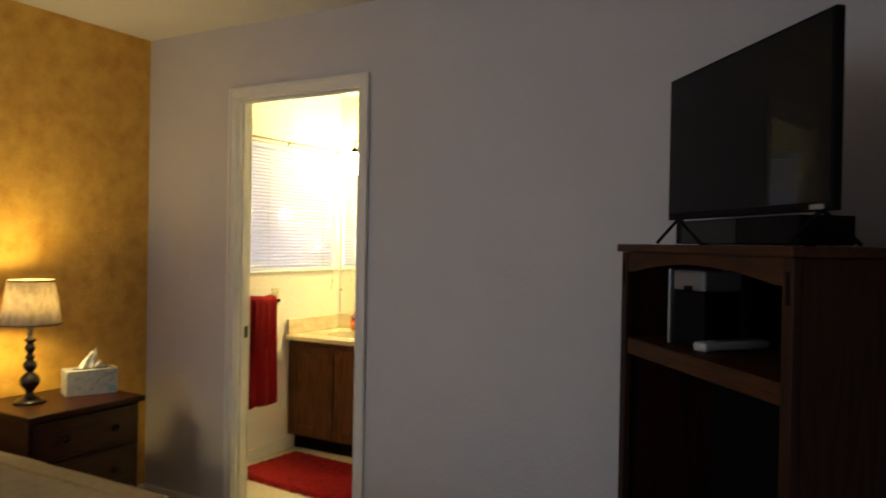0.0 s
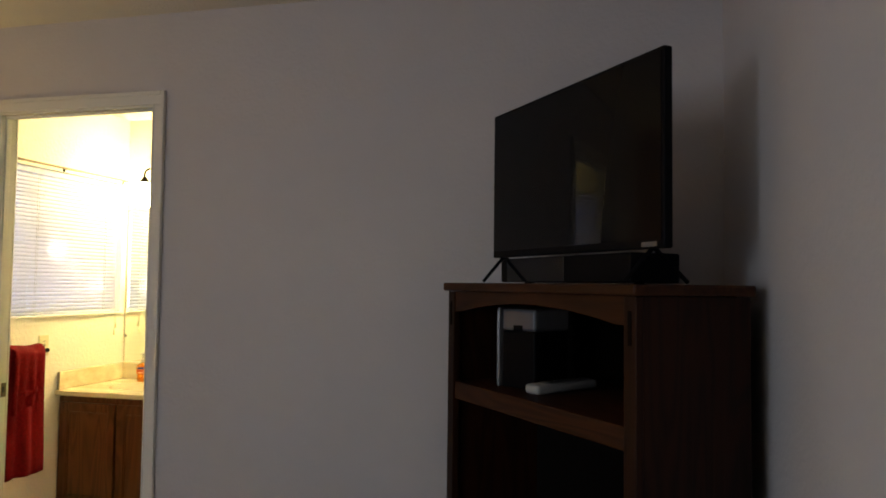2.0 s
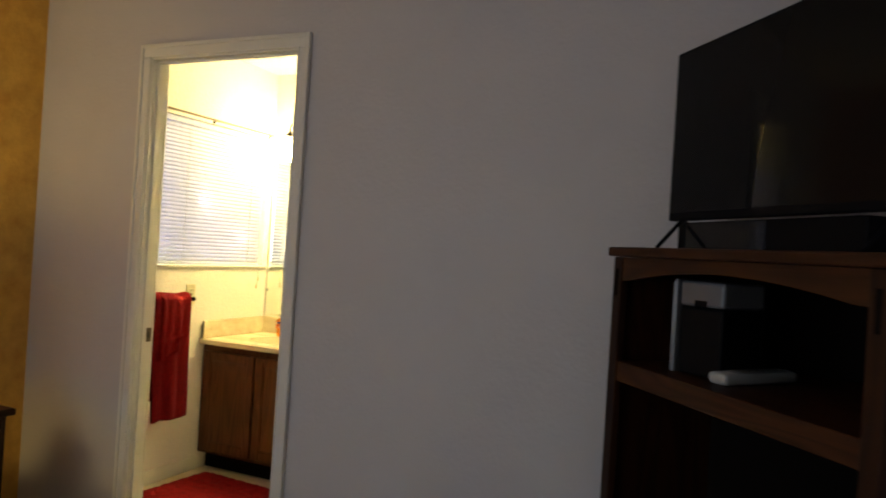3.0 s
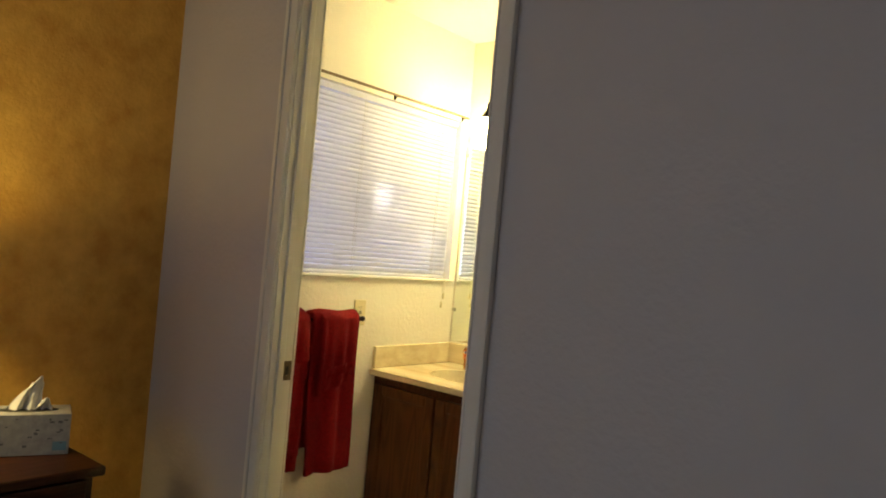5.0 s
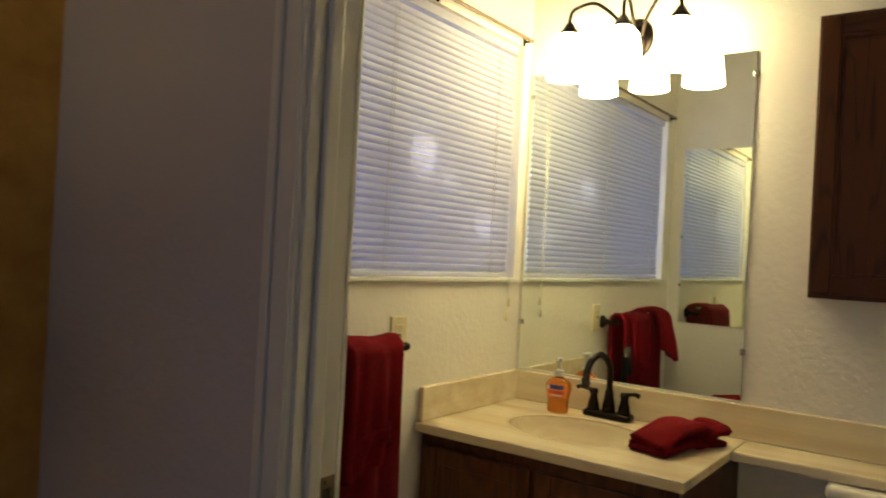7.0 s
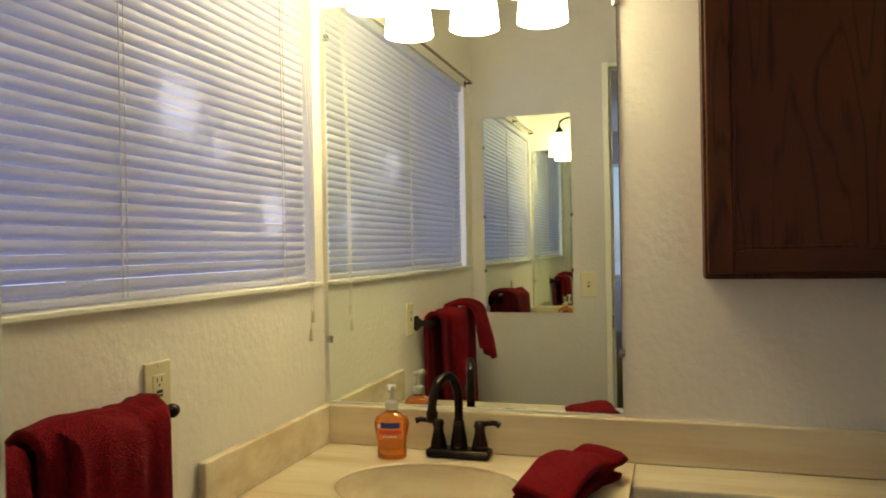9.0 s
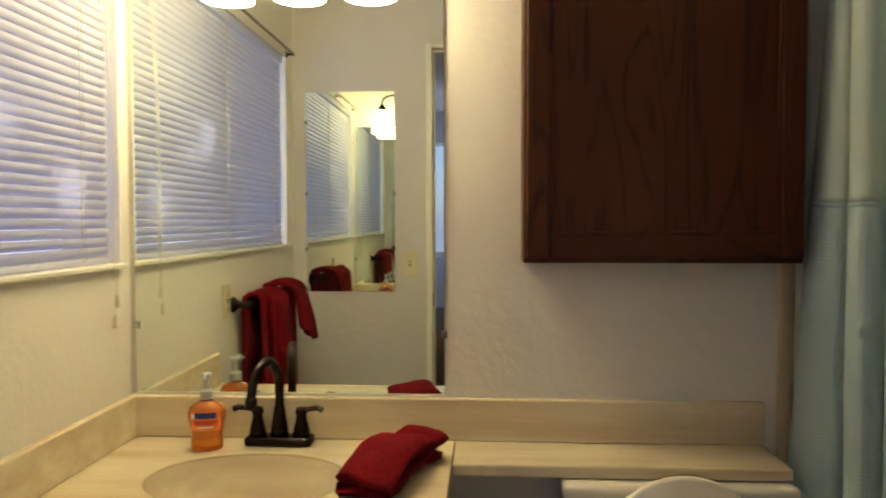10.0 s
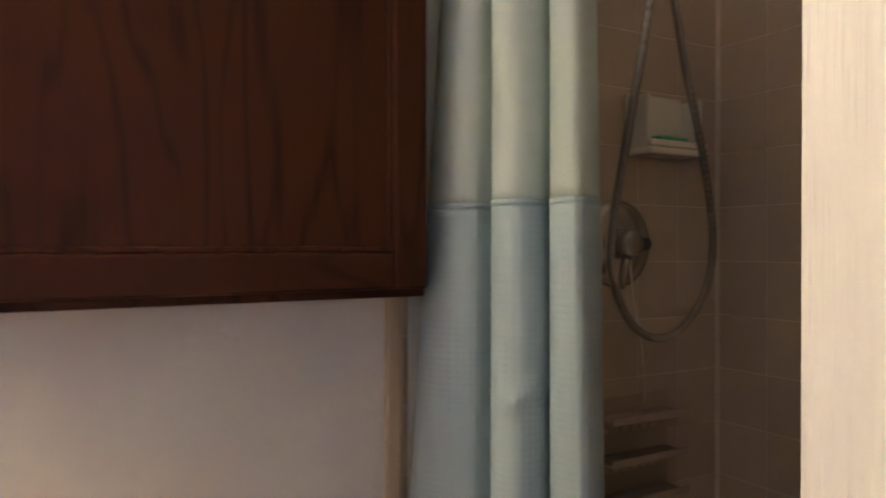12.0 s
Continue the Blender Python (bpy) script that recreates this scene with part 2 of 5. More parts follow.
M_LEAF = translucent(mat("foliage", (0.07, 0.11, 0.03), 0.6, var=0.4, vscale=8), (0.10, 0.18, 0.03), 0.3)
M_GROUND = mat("outside_ground", (0.30, 0.27, 0.22), 0.9, var=0.3, vscale=2, bump=0.4, bscale=20)
M_CADDY = mat("tan_caddy_plastic", (0.42, 0.34, 0.25), 0.45, var=0.1, vscale=12)
M_LAMPGLASS = mat("lit_frosted_glass", (0.9, 0.88, 0.82), 0.4, emit=(1.0, 0.80, 0.36), power=E_SHADE)


# waffle weave on the curtain: small raised cells
def waffle(m, scale):
    nt = m.node_tree
    co = [n for n in nt.nodes if n.type == 'TEX_COORD'][0]
    old = [n for n in nt.nodes if n.type == 'BUMP'][0]
    v = nt.nodes.new("ShaderNodeTexVoronoi")
    v.inputs["Scale"].default_value = scale
    v.inputs["Randomness"].default_value = 0.04
    k = nt.nodes.new("ShaderNodeBump")
    k.inputs["Strength"].default_value, k.inputs["Distance"].default_value = 0.28, 0.005
    nt.links.new(co.outputs["Object"], v.inputs["Vector"])
    nt.links.new(v.outputs["Distance"], k.inputs["Height"])
    nt.links.new(old.outputs[0], k.inputs["Normal"])
    nt.links.new(k.outputs[0], nt.nodes["Principled BSDF"].inputs["Normal"])


waffle(M_CURTAIN, 114.0)

# ---- mesh helpers ----
def link(name, bm, material, parent=None, label="", smooth=False):
    me = bpy.data.meshes.new(name)
    if smooth:
        for f in bm.faces:
            f.smooth = True
    bm.normal_update()
    bm.to_mesh(me)
    bm.free()
    me.materials.append(material)
    ob = new(name, me)
    if parent:
        ob.parent = parent
    if label:
        ob["label"] = label
    return ob


def part(name, bm, material, parent, label="", smooth=False):
    return link(name, bm, material, parent, label, smooth)


def thing(name, label, category, loc=(0, 0, 0), rz=0, group="", kind=""):
    e = new(name)
    e.empty_display_size = 0.05
    e.matrix_basis = pose(*loc, 0, 0, rz)
    return tagged(e, label, category, group, kind)


def structure(name, bm, material, label, category):
    return tagged(link(name, bm, material), label, category, kind="structure")


def box(lo, hi, bev=0.0, seg=2, m=None):
    bm = bmesh.new()
    bmesh.ops.create_cube(bm, size=1)
    for v in bm.verts:
        v.co = Vector([lo[i] + (v.co[i] + 0.5) * (hi[i] - lo[i]) for i in range(3)])
    if bev:
        bmesh.ops.bevel(bm, geom=bm.edges[:], offset=bev, segments=seg, profile=0.5, affect='EDGES')
    if m is not None:
        bm.transform(m)
    return bm


def merge(*bms):
    out = bms[0]
    for b in bms[1:]:
        me = bpy.data.meshes.new("tmp")
        b.to_mesh(me)
        b.free()
        out.from_mesh(me)
        bpy.data.meshes.remove(me)
    return out


def lathe(profile, seg=32, m=None, close=False):
    """Turns (radius, height) pairs about z."""
    bm = bmesh.new()
    rings = []
    for r, z in profile:
        if r < 1e-5:
            rings.append([bm.verts.new((0, 0, z))])
        else:
            rings.append([bm.verts.new((r * math.cos(2 * math.pi * i / seg), r * math.sin(2 * math.pi * i / seg), z)) for i in range(seg)])
    for a, b in zip(rings, rings[1:]):
        for i in range(seg):
            j = (i + 1) % seg
            if len(a) == 1 and len(b) > 1:
                bm.faces.new((a[0], b[j], b[i]))
            elif len(b) == 1 and len(a) > 1:
                bm.faces.new((a[i], a[j], b[0]))
            elif len(a) > 1:
                bm.faces.new((a[i], a[j], b[j], b[i]))
    bmesh.ops.recalc_face_normals(bm, faces=bm.faces[:])
    if m is not None:
        bm.transform(m)
    return bm


def tube(points, radius, seg=10, cap=True):
    """A round bar along points; radius may be a list."""
    bm = bmesh.new()
    pts = [Vector(p) for p in points]
    rad = radius if isinstance(radius, (list, tuple)) else [radius] * len(pts)
    prev = None
    rings = []
    for i, p in enumerate(pts):
        d = (pts[min(i + 1, len(pts) - 1)] - pts[max(i - 1, 0)]).normalized()
        if prev is None:
            a = Vector((0, 0, 1)) if abs(d.z) < 0.9 else Vector((1, 0, 0))
            u = d.cross(a).normalized()
        else:
            u = (prev - d * prev.dot(d)).normalized()
        prev = u
        w = d.cross(u)
        rings.append([bm.verts.new(p + (u * math.cos(2 * math.pi * k / seg) + w * math.sin(2 * math.pi * k / seg)) * rad[i]) for k in range(seg)])
    for a, b in zip(rings, rings[1:]):
        for k in range(seg):
            j = (k + 1) % seg
            bm.faces.new((a[k], a[j], b[j], b[k]))
    if cap:
        bm.faces.new(rings[0][::-1])
        bm.faces.new(rings[-1])
    bmesh.ops.recalc_face_normals(bm, faces=bm.faces[:])
    return bm


def curve(points, n=12):
    """A smooth line through points."""
    pts = [Vector(p) for p in points]
    out = []
    for i in range(len(pts) - 1):
        p0, p1, p2, p3 = pts[max(i - 1, 0)], pts[i], pts[i + 1], pts[min(i + 2, len(pts) - 1)]
        for k in range(n):
            t = k / n
            out.append(0.5 * ((2 * p1) + (p2 - p0) * t + (2 * p0 - 5 * p1 + 4 * p2 - p3) * t * t + (3 * p1 - p0 - 3 * p2 + p3) * t ** 3))
    out.append(pts[-1])
    return out


def prism(poly, z0, z1, bev=0.0, m=None):
    """An upright prism over a plan outline."""
    bm = bmesh.new()
    f = bm.faces.new([bm.verts.new((x, y, z0)) for x, y in poly])
    r = bmesh.ops.extrude_face_region(bm, geom=[f])
    bmesh.ops.translate(bm, vec=(0, 0, z1 - z0), verts=[v for v in r["geom"] if isinstance(v, bmesh.types.BMVert)])
    bmesh.ops.recalc_face_normals(bm, faces=bm.faces[:])
    if bev:
        bmesh.ops.bevel(bm, geom=bm.edges[:], offset=bev, segments=2, profile=0.5, affect='EDGES')
    if m is not None:
        bm.transform(m)
    return bm


def surface(fn, nu, nv, thick=0.0, size=None):
    """A sheet from a function of (u, v), with a thickness; size: its width and height in metres, for a woven UV grid."""
    bm = bmesh.new()
    layer = bm.loops.layers.uv.new("weave") if size else None
    vs = [[bm.verts.new(fn(i / nu, j / nv)) for j in range(nv + 1)] for i in range(nu + 1)]
    for i in range(nu):
        for j in range(nv):
            f = bm.faces.new((vs[i][j], vs[i + 1][j], vs[i + 1][j + 1], vs[i][j + 1]))
            if size:
                for lp, (a, b) in zip(f.loops, ((i, j), (i + 1, j), (i + 1, j + 1), (i, j + 1))):
                    lp[layer].uv = (size[0] * b / nv, size[1] * a / nu)
    bmesh.ops.recalc_face_normals(bm, faces=bm.faces[:])
    if thick:
        bm.normal_update()
        bmesh.ops.solidify(bm, geom=bm.faces[:], thickness=thick)
    return bm


def wall_with_hole(axis, at0, at1, lo, hi, hole):
    """A wall slab between at0 and at1 on an axis; lo/hi and hole are (along, z) pairs."""
    (a0, z0), (a1, z1) = lo, hi
    (h0, k0), (h1, k1) = hole
    out = []
    for p, q in (((a0, z0), (h0, z1)), ((h1, z0), (a1, z1)), ((h0, k1), (h1, z1)), ((h0, z0), (h1, k0))):
        if q[0] - p[0] > 1e-4 and q[1] - p[1] > 1e-4:
            if axis == 'x':
                out.append(box((at0, p[0], p[1]), (at1, q[0], q[1])))
            else:
                out.append(box((p[0], at0, p[1]), (q[0], at1, q[1])))
    bm = merge(*out)
    bmesh.ops.remove_doubles(bm, verts=bm.verts[:], dist=1e-5)
    return bm


# ---- plan ----
D = 1.611           # mirror wall
YB, YI = -0.022, 0.053   # the two faces of the door wall
XO = -0.015         # ochre wall
XR = 3.42           # bedroom wall beyond the television
XT = 2.296           # far shower wall
H = 2.41
DL, DR, DH = 0.633, 1.340, 2.045     # door opening
WY0, WY1, WZ0, WZ1 = 0.165, 1.565, 1.165, 1.99   # bathroom window
YS = -4.3

structure("floor_bedroom", box((-0.2, YS - 0.2, -0.12), (XR + 0.2, 0.03, 0.0)), M_CARPET, "tan carpet covering the bedroom floor", "floor")
structure("floor_bath", box((-0.2, 0.03, -0.12), (XT + 0.2, D + 0.2, 0.0)), M_VINYL, "beige vinyl bathroom floor", "floor")
structure("ceiling_bedroom", box((-0.2, YS - 0.2, H), (XR + 0.2, 0.03, H + 0.12)), M_CEIL, "off-white textured bedroom ceiling", "ceiling")
structure("ceiling_bath", box((-0.2, 0.03, H), (XT + 0.2, D + 0.2, H + 0.12)), M_CEIL, "off-white textured bathroom ceiling", "ceiling")
# the hole in the ochre wall is out of view, added for the side fill
structure("wall_ochre", wall_with_hole('x', XO - 0.14, XO, (YS, 0), (YB, H), ((-4.05, 0.9), (-2.95, 2.1))), M_OCHRE, "mottled ochre faux-finish bedroom wall", "wall")
structure("wall_bath_window", wall_with_hole('x', -0.14, 0.0, (YI, 0), (D, H), ((WY0, WZ0), (WY1, WZ1))), M_BATHWALL, "cream textured bathroom wall around the window", "wall")
bm = wall_with_hole('y', YB, YI, (-0.18, 0), (XR, H), ((DL - 0.018, -0.001), (DR + 0.018, DH + 0.018)))
structure("wall_door", bm, M_WALL, "pale textured partition wall with the bathroom doorway", "wall")
structure("wall_mirror", box((-0.14, D, 0), (XT + 0.14, D + 0.12, H)), M_BATHWALL, "cream textured bathroom wall behind the mirror", "wall")
structure("wall_shower_end", box((XT, YI, 0), (XT + 0.14, D, H)), M_BATHWALL, "cream wall at the end of the shower", "wall")
structure("wall_right", box((XR, YS, 0), (XR + 0.14, YI, H)), M_WALL, "pale textured bedroom wall beside the television", "wall")
structure("wall_south", wall_with_hole('y', YS - 0.14, YS, (-0.18, 0), (XR + 0.14, H), ((0.2, 0.9), (1.8, 2.1))), M_WALL, "pale bedroom wall with an unseen opening added for daylight", "wall")
structure("ground", box((-60, -60, -0.5), (60, 60, -0.3)), M_GROUND, "bare ground outside the house", "ground")

# ---- door trim and leaf ----
def casing(name, y0, y1):
    """Moulded casing round the doorway on one face of the wall: a flat board with a raised back band and a thin inner bead."""
    e = thing(name, "painted off-white door casing around the bathroom doorway", "door trim", kind="structure")
    w = 0.060
    for sgn, x in ((-1, DL), (1, DR)):
        lo, hi = sorted((x + sgn * 0.006, x + sgn * w))
        side = part("casing_side", box((lo, y0, 0), (hi, y1, DH + 0.006), 0.003), M_TRIM, e)
        lo, hi = sorted((x + sgn * (w - 0.016), x + sgn * w))
        part("back_band", box((lo, y0 - 0.006, 0), (hi, y0 + 0.003, DH + w), 0.003), M_TRIM, side)
        lo, hi = sorted((x + sgn * 0.009, x + sgn * 0.015))
        part("bead", box((lo, y0 - 0.003, 0), (hi, y0 + 0.002, DH + 0.012), 0.0015), M_TRIM, side)
    head = part("casing_head", box((DL - w, y0, DH + 0.007), (DR + w, y1, DH + w), 0.003), M_TRIM, e)
    part("back_band", box((DL - w + 0.0165, y0 - 0.006, DH + w - 0.016), (DR + w - 0.0165, y0 + 0.003, DH + w), 0.003), M_TRIM, head)
    return e


casing("door_casing_bedroom", YB - 0.012, YB - 0.0005)
structure("door_casing_bath", box((DL - 0.028, YI + 0.0035, 0), (DL, YI + 0.014, DH + 0.02), 0.003), M_TRIM, "painted off-white casing strip on the bathroom side", "door trim")
jamb = thing("door_jamb", "painted off-white door jamb with a stop strip", "door jamb", kind="structure")
part("jamb_side", box((DL - 0.017, YB - 0.003, 0), (DL, YI + 0.003, DH), 0.002), M_TRIM, jamb)
part("jamb_side", box((DR, YB - 0.003, 0), (DR + 0.017, YI + 0.003, DH), 0.002), M_TRIM, jamb)
part("jamb_head", box((DL - 0.017, YB - 0.003, DH + 0.0005), (DR + 0.017, YI + 0.003, DH + 0.017), 0.002), M_TRIM, jamb)
SY0, SY1, SO = -0.003, 0.020, 0.010     # the door stop
part("door_stop", box((DL + 0.0005, SY0, 0), (DL + SO, SY1, DH - 0.012), 0.003), M_TRIM, jamb)
part("door_stop", box((DR - SO, SY0, 0), (DR - 0.0005, SY1, DH - 0.012), 0.003), M_TRIM, jamb)
part("door_stop", box((DL + 0.0005, SY0, DH - 0.0115), (DR - 0.0005, SY1, DH - 0.0005), 0.003), M_TRIM, jamb)
sp = thing("strike_plate", "aged bronze strike plate set in the door jamb", "strike plate", (DL, 0.037, 0.918))
bm = merge(box((0.0002, -0.016, -0.029), (0.0026, 0.016, -0.013), 0.001), box((0.0002, -0.016, 0.013), (0.0026, 0.016, 0.029), 0.001),
           box((0.0002, -0.016, -0.013), (0.0026, -0.007, 0.013)), box((0.0002, 0.007, -0.013), (0.0026, 0.016, 0.013)))
part("plate", bm, M_BRASS, sp)
part("latch_hole", box((0.0001, -0.007, -0.013), (0.0008, 0.007, 0.013)), M_SLOT, sp)
for z in (-0.021, 0.021):
    part("screw", lathe([(0, 0.0016), (0.003, 0.0012), (0.0034, 0)], 10, pose(0.0026, 0, z, 0, 90, 0)), M_BRASS, sp)

# the leaf stands open against the shower, free edge at (1.485, 0.882)
ang = math.degrees(math.atan2(0.882 - YI, 1.485 - 1.334))
L = math.hypot(0.882 - YI, 1.485 - 1.334)
door = thing("door_1", "white painted door with embossed grain standing open into the bathroom", "door", (1.334, YI + 0.004, 0.012), ang, kind="structure")
part("leaf", box((0.0, -0.035, 0), (L, 0.0, 2.03), 0.002), M_DOOR, door)
for z in (0.2, 1.02, 1.82):
    part("hinge", merge(lathe([(0, 0), (0.006, 0), (0.006, 0.085), (0, 0.085)], 12, pose(-0.004, -0.004, z)), box((0, 0.0002, z), (0.03, 0.0015, z + 0.085))), M_BRASS, door)

# ---- baseboards ----
def baseboard(name, lo, hi):
    structure(name, box(lo, hi, 0.004), M_TRIM, "white painted baseboard", "baseboard")


baseboard("baseboard_window", (0.0, YI, 0), (0.012, 1.07, 0.075))
baseboard("baseboard_bath_door", (0.012, YI, 0), (DL - 0.06, YI + 0.012, 0.075))
baseboard("baseboard_bedroom_left", (XO, YB - 0.012, 0), (DL - 0.06, YB, 0.075))
baseboard("baseboard_bedroom_right", (DR + 0.06, YB - 0.012, 0), (XR, YB, 0.075))
baseboard("baseboard_right", (XR - 0.012, YS, 0), (XR, YB - 0.012, 0.075))
baseboard("baseboard_ochre", (XO, YS, 0), (XO + 0.012, YB - 0.012, 0.075))

# ---- bathroom window and blind ----
win = thing("window_1", "aluminium bathroom window with a white sill", "window", (0, 0, 0), kind="structure")
for lo, hi in (((-0.125, WY0, WZ0), (-0.085, WY0 + 0.03, WZ1)), ((-0.125, WY1 - 0.03, WZ0), (-0.085, WY1, WZ1)),
               ((-0.125, WY0 + 0.03, WZ0), (-0.085, WY1 - 0.03, WZ0 + 0.03)), ((-0.125, WY0 + 0.03, WZ1 - 0.03), (-0.085, WY1 - 0.03, WZ1)),
               ((-0.12, 0.86, WZ0 + 0.03), (-0.09, 0.90, WZ1 - 0.03))):
    part("window_frame", box(lo, hi, 0.003), M_ALU, win)
for y0, y1 in ((WY0 + 0.028, 0.862), (0.898, WY1 - 0.028)):
    g = part("pane", box((-0.108, y0, WZ0 + 0.028), (-0.104, y1, WZ1 - 0.028)), M_GLASS, win)
    g.visible_shadow = False
part("window_sill", box((-0.085, WY0 - 0.01, WZ0 + 0.0005), (0.014, WY1 + 0.01, WZ0 + 0.0125), 0.003), M_TRIM, win)

blind = thing("window_blind", "closed white metal slat blind over the bathroom window", "blind")
BX, BY0, BY1 = -0.020, WY0 + 0.042, WY1 - 0.03
part("headrail", box((BX - 0.02, BY0, WZ1 - 0.036), (BX + 0.018, BY1, WZ1 - 0.008), 0.003), M_SLAT, blind)
part("bottom_rail", box((BX - 0.012, BY0, WZ0 + 0.014), (BX + 0.012, BY1, WZ0 + 0.028), 0.004), M_SLAT, blind)
N_SLAT, pitch = 35, 0.0214
prof = [(-0.0125, 0.0), (-0.007, 0.0046), (0.0, 0.0064), (0.007, 0.0046), (0.0125, 0.0)]
ta = radians(123)
for k in range(N_SLAT):
    if k == 0:
        sm = bmesh.new()
        rows = []
        for side in (0, 1):
            for px, pz in prof:
                pz -= side * 0.0006
                rows.append([sm.verts.new((px * math.cos(ta) + pz * math.sin(ta), y, -px * math.sin(ta) + pz * math.cos(ta))) for y in (BY0, BY1)])
        n = len(prof)
        for i in range(n - 1):
            sm.faces.new((rows[i][0], rows[i + 1][0], rows[i + 1][1], rows[i][1]))
            sm.faces.new((rows[n + i][1], rows[n + i + 1][1], rows[n + i + 1][0], rows[n + i][0]))
        bmesh.ops.recalc_face_normals(sm, faces=sm.faces[:])
        slat = part("slat", sm, M_SLAT, blind, smooth=True)
        slat_mesh = slat.data
    else:
        slat = new("slat", slat_mesh)
        slat.parent = blind
    slat.matrix_basis = pose(BX, 0, WZ0 + 0.042 + k * pitch, 0, random.uniform(-2, 2), random.uniform(-0.03, 0.03))
for y in (BY0 + 0.12, (BY0 + BY1) / 2, BY1 - 0.12):
    part("ladder_cord", merge(tube([(BX + 0.0135, y, WZ0 + 0.02), (BX + 0.0135, y, WZ1 - 0.02)], 0.0009, 6), tube([(BX + 0.0135, y + 0.012, WZ0 + 0.02), (BX + 0.0135, y + 0.012, WZ1 - 0.02)], 0.0007, 6)), M_CORD, blind)
pull = thing("blind_pull_cord", "cream blind pull cords with small tassels", "pull cord", (0.028, 1.483, 1.03))
for dy, z0, z1 in ((0.0, 0.03, 0.92), (0.012, 0.075, 0.92)):
    part("cord", tube([(0, dy, z0), (0.002, dy + 0.002, (z0 + z1) / 2), (-0.02, dy, z1)], 0.0011, 6), M_CORD, pull)
    part("tassel", lathe([(0, 0.03), (0.003, 0.028), (0.005, 0.004), (0.004, 0), (0, 0)], 12, pose(0, dy, z0 - 0.025)), M_PLASTIC, pull)

rod = thing("window_curtain_rod", "slim bronze curtain rod above the blind", "curtain rod", (0.0, 0, 2.005))
part("rod", box((0.028, WY0 - 0.03, -0.004), (0.034, WY1 + 0.005, 0.008), 0.002), M_RODPAINT, rod)
for y in (WY0 - 0.02, 1.045, WY1 - 0.01):
    part("bracket", merge(box((0.0, y - 0.008, -0.014), (0.003, y + 0.008, 0.014), 0.001), box((0.002, y - 0.004, -0.004), (0.030, y + 0.004, 0.004))), M_BRONZE, rod)

# ---- outlet and switch ----
def wall_plate(name, label, category, loc, rz, kind):
    e = thing(name, label, category, loc, rz)
    part("plate", box((-0.035, 0, -0.057), (0.035, 0.006, 0.057), 0.003), M_PLASTIC, e)
    if kind == "outlet":
        part("receptacle", box((-0.0165, 0.0058, -0.0335), (0.0165, 0.0078, 0.0335), 0.0008, 1), M_PLASTIC, e)
        for dz in (-0.022, 0.022):
            part("slot", merge(box((-0.007, 0.0075, dz - 0.002), (-0.005, 0.0082, dz + 0.007)), box((0.005, 0.0075, dz - 0.002), (0.007, 0.0082, dz + 0.006)),
                               box((-0.002, 0.0075, dz - 0.009), (0.002, 0.0082, dz - 0.005))), M_SLOT, e)
        part("test_button", box((-0.008, 0.0075, 0.0005), (0.008, 0.0093, 0.0065), 0.0008, 1), M_SLOT, e, "black test button")
        part("reset_button", box((-0.008, 0.0075, -0.0065), (0.008, 0.0093, -0.0005), 0.0008, 1), M_BRASS, e, "brown reset button")
    else:
        part("toggle", box((-0.004, 0.005, -0.004), (0.004, 0.017, 0.008), 0.0015), M_PLASTIC, e)
        part("toggle_frame", box((-0.0055, 0.0055, -0.012), (0.0055, 0.0068, 0.012)), M_SLOT, e)
    for dz in ((-0.048, 0.048) if kind != "outlet" else (-0.05, 0.05)):
        part("screw", lathe([(0, 0.0015), (0.003, 0.001), (0.0034, 0)], 10, pose(0, 0.006, dz, -90)), M_PLASTIC, e)
    return e


wall_plate("wall_outlet", "ivory safety outlet with dark buttons beside the towels", "outlet", (0, 0.941, 1.010), -90, "outlet")
wall_plate("light_switch", "ivory toggle light switch beside the door", "light switch", (0.532, YI, 1.085), 0, "switch")

# ---- towel bar and towels ----
bar = thing("towel_bar", "dark bronze towel bar mounted on the wall", "towel bar", (0, 0, 0.990))
part("bar", tube([(0.062, 0.37, 0), (0.062, 0.872, 0)], 0.008, 14), M_BRONZE, bar)
for y, s in ((0.37, -1), (0.872, 1)):
    part("post", lathe([(0, 0), (0.028, 0), (0.028, 0.005), (0.023, 0.010), (0.013, 0.022), (0.009, 0.036), (0.010, 0.05), (0.015, 0.056), (0.015, 0.068), (0.008, 0.076), (0, 0.077)], 20, pose(0, y, 0, 0, 90, 0)), M_BRONZE, bar, smooth=True)
    part("finial", lathe([(0, 0), (0.009, 0), (0.007, 0.007), (0.011, 0.012), (0.013, 0.02), (0.010, 0.029), (0.004, 0.033), (0, 0.034)], 16, pose(0.062, y + s * 0.012, 0, -90 * s)), M_BRONZE, bar, smooth=True)


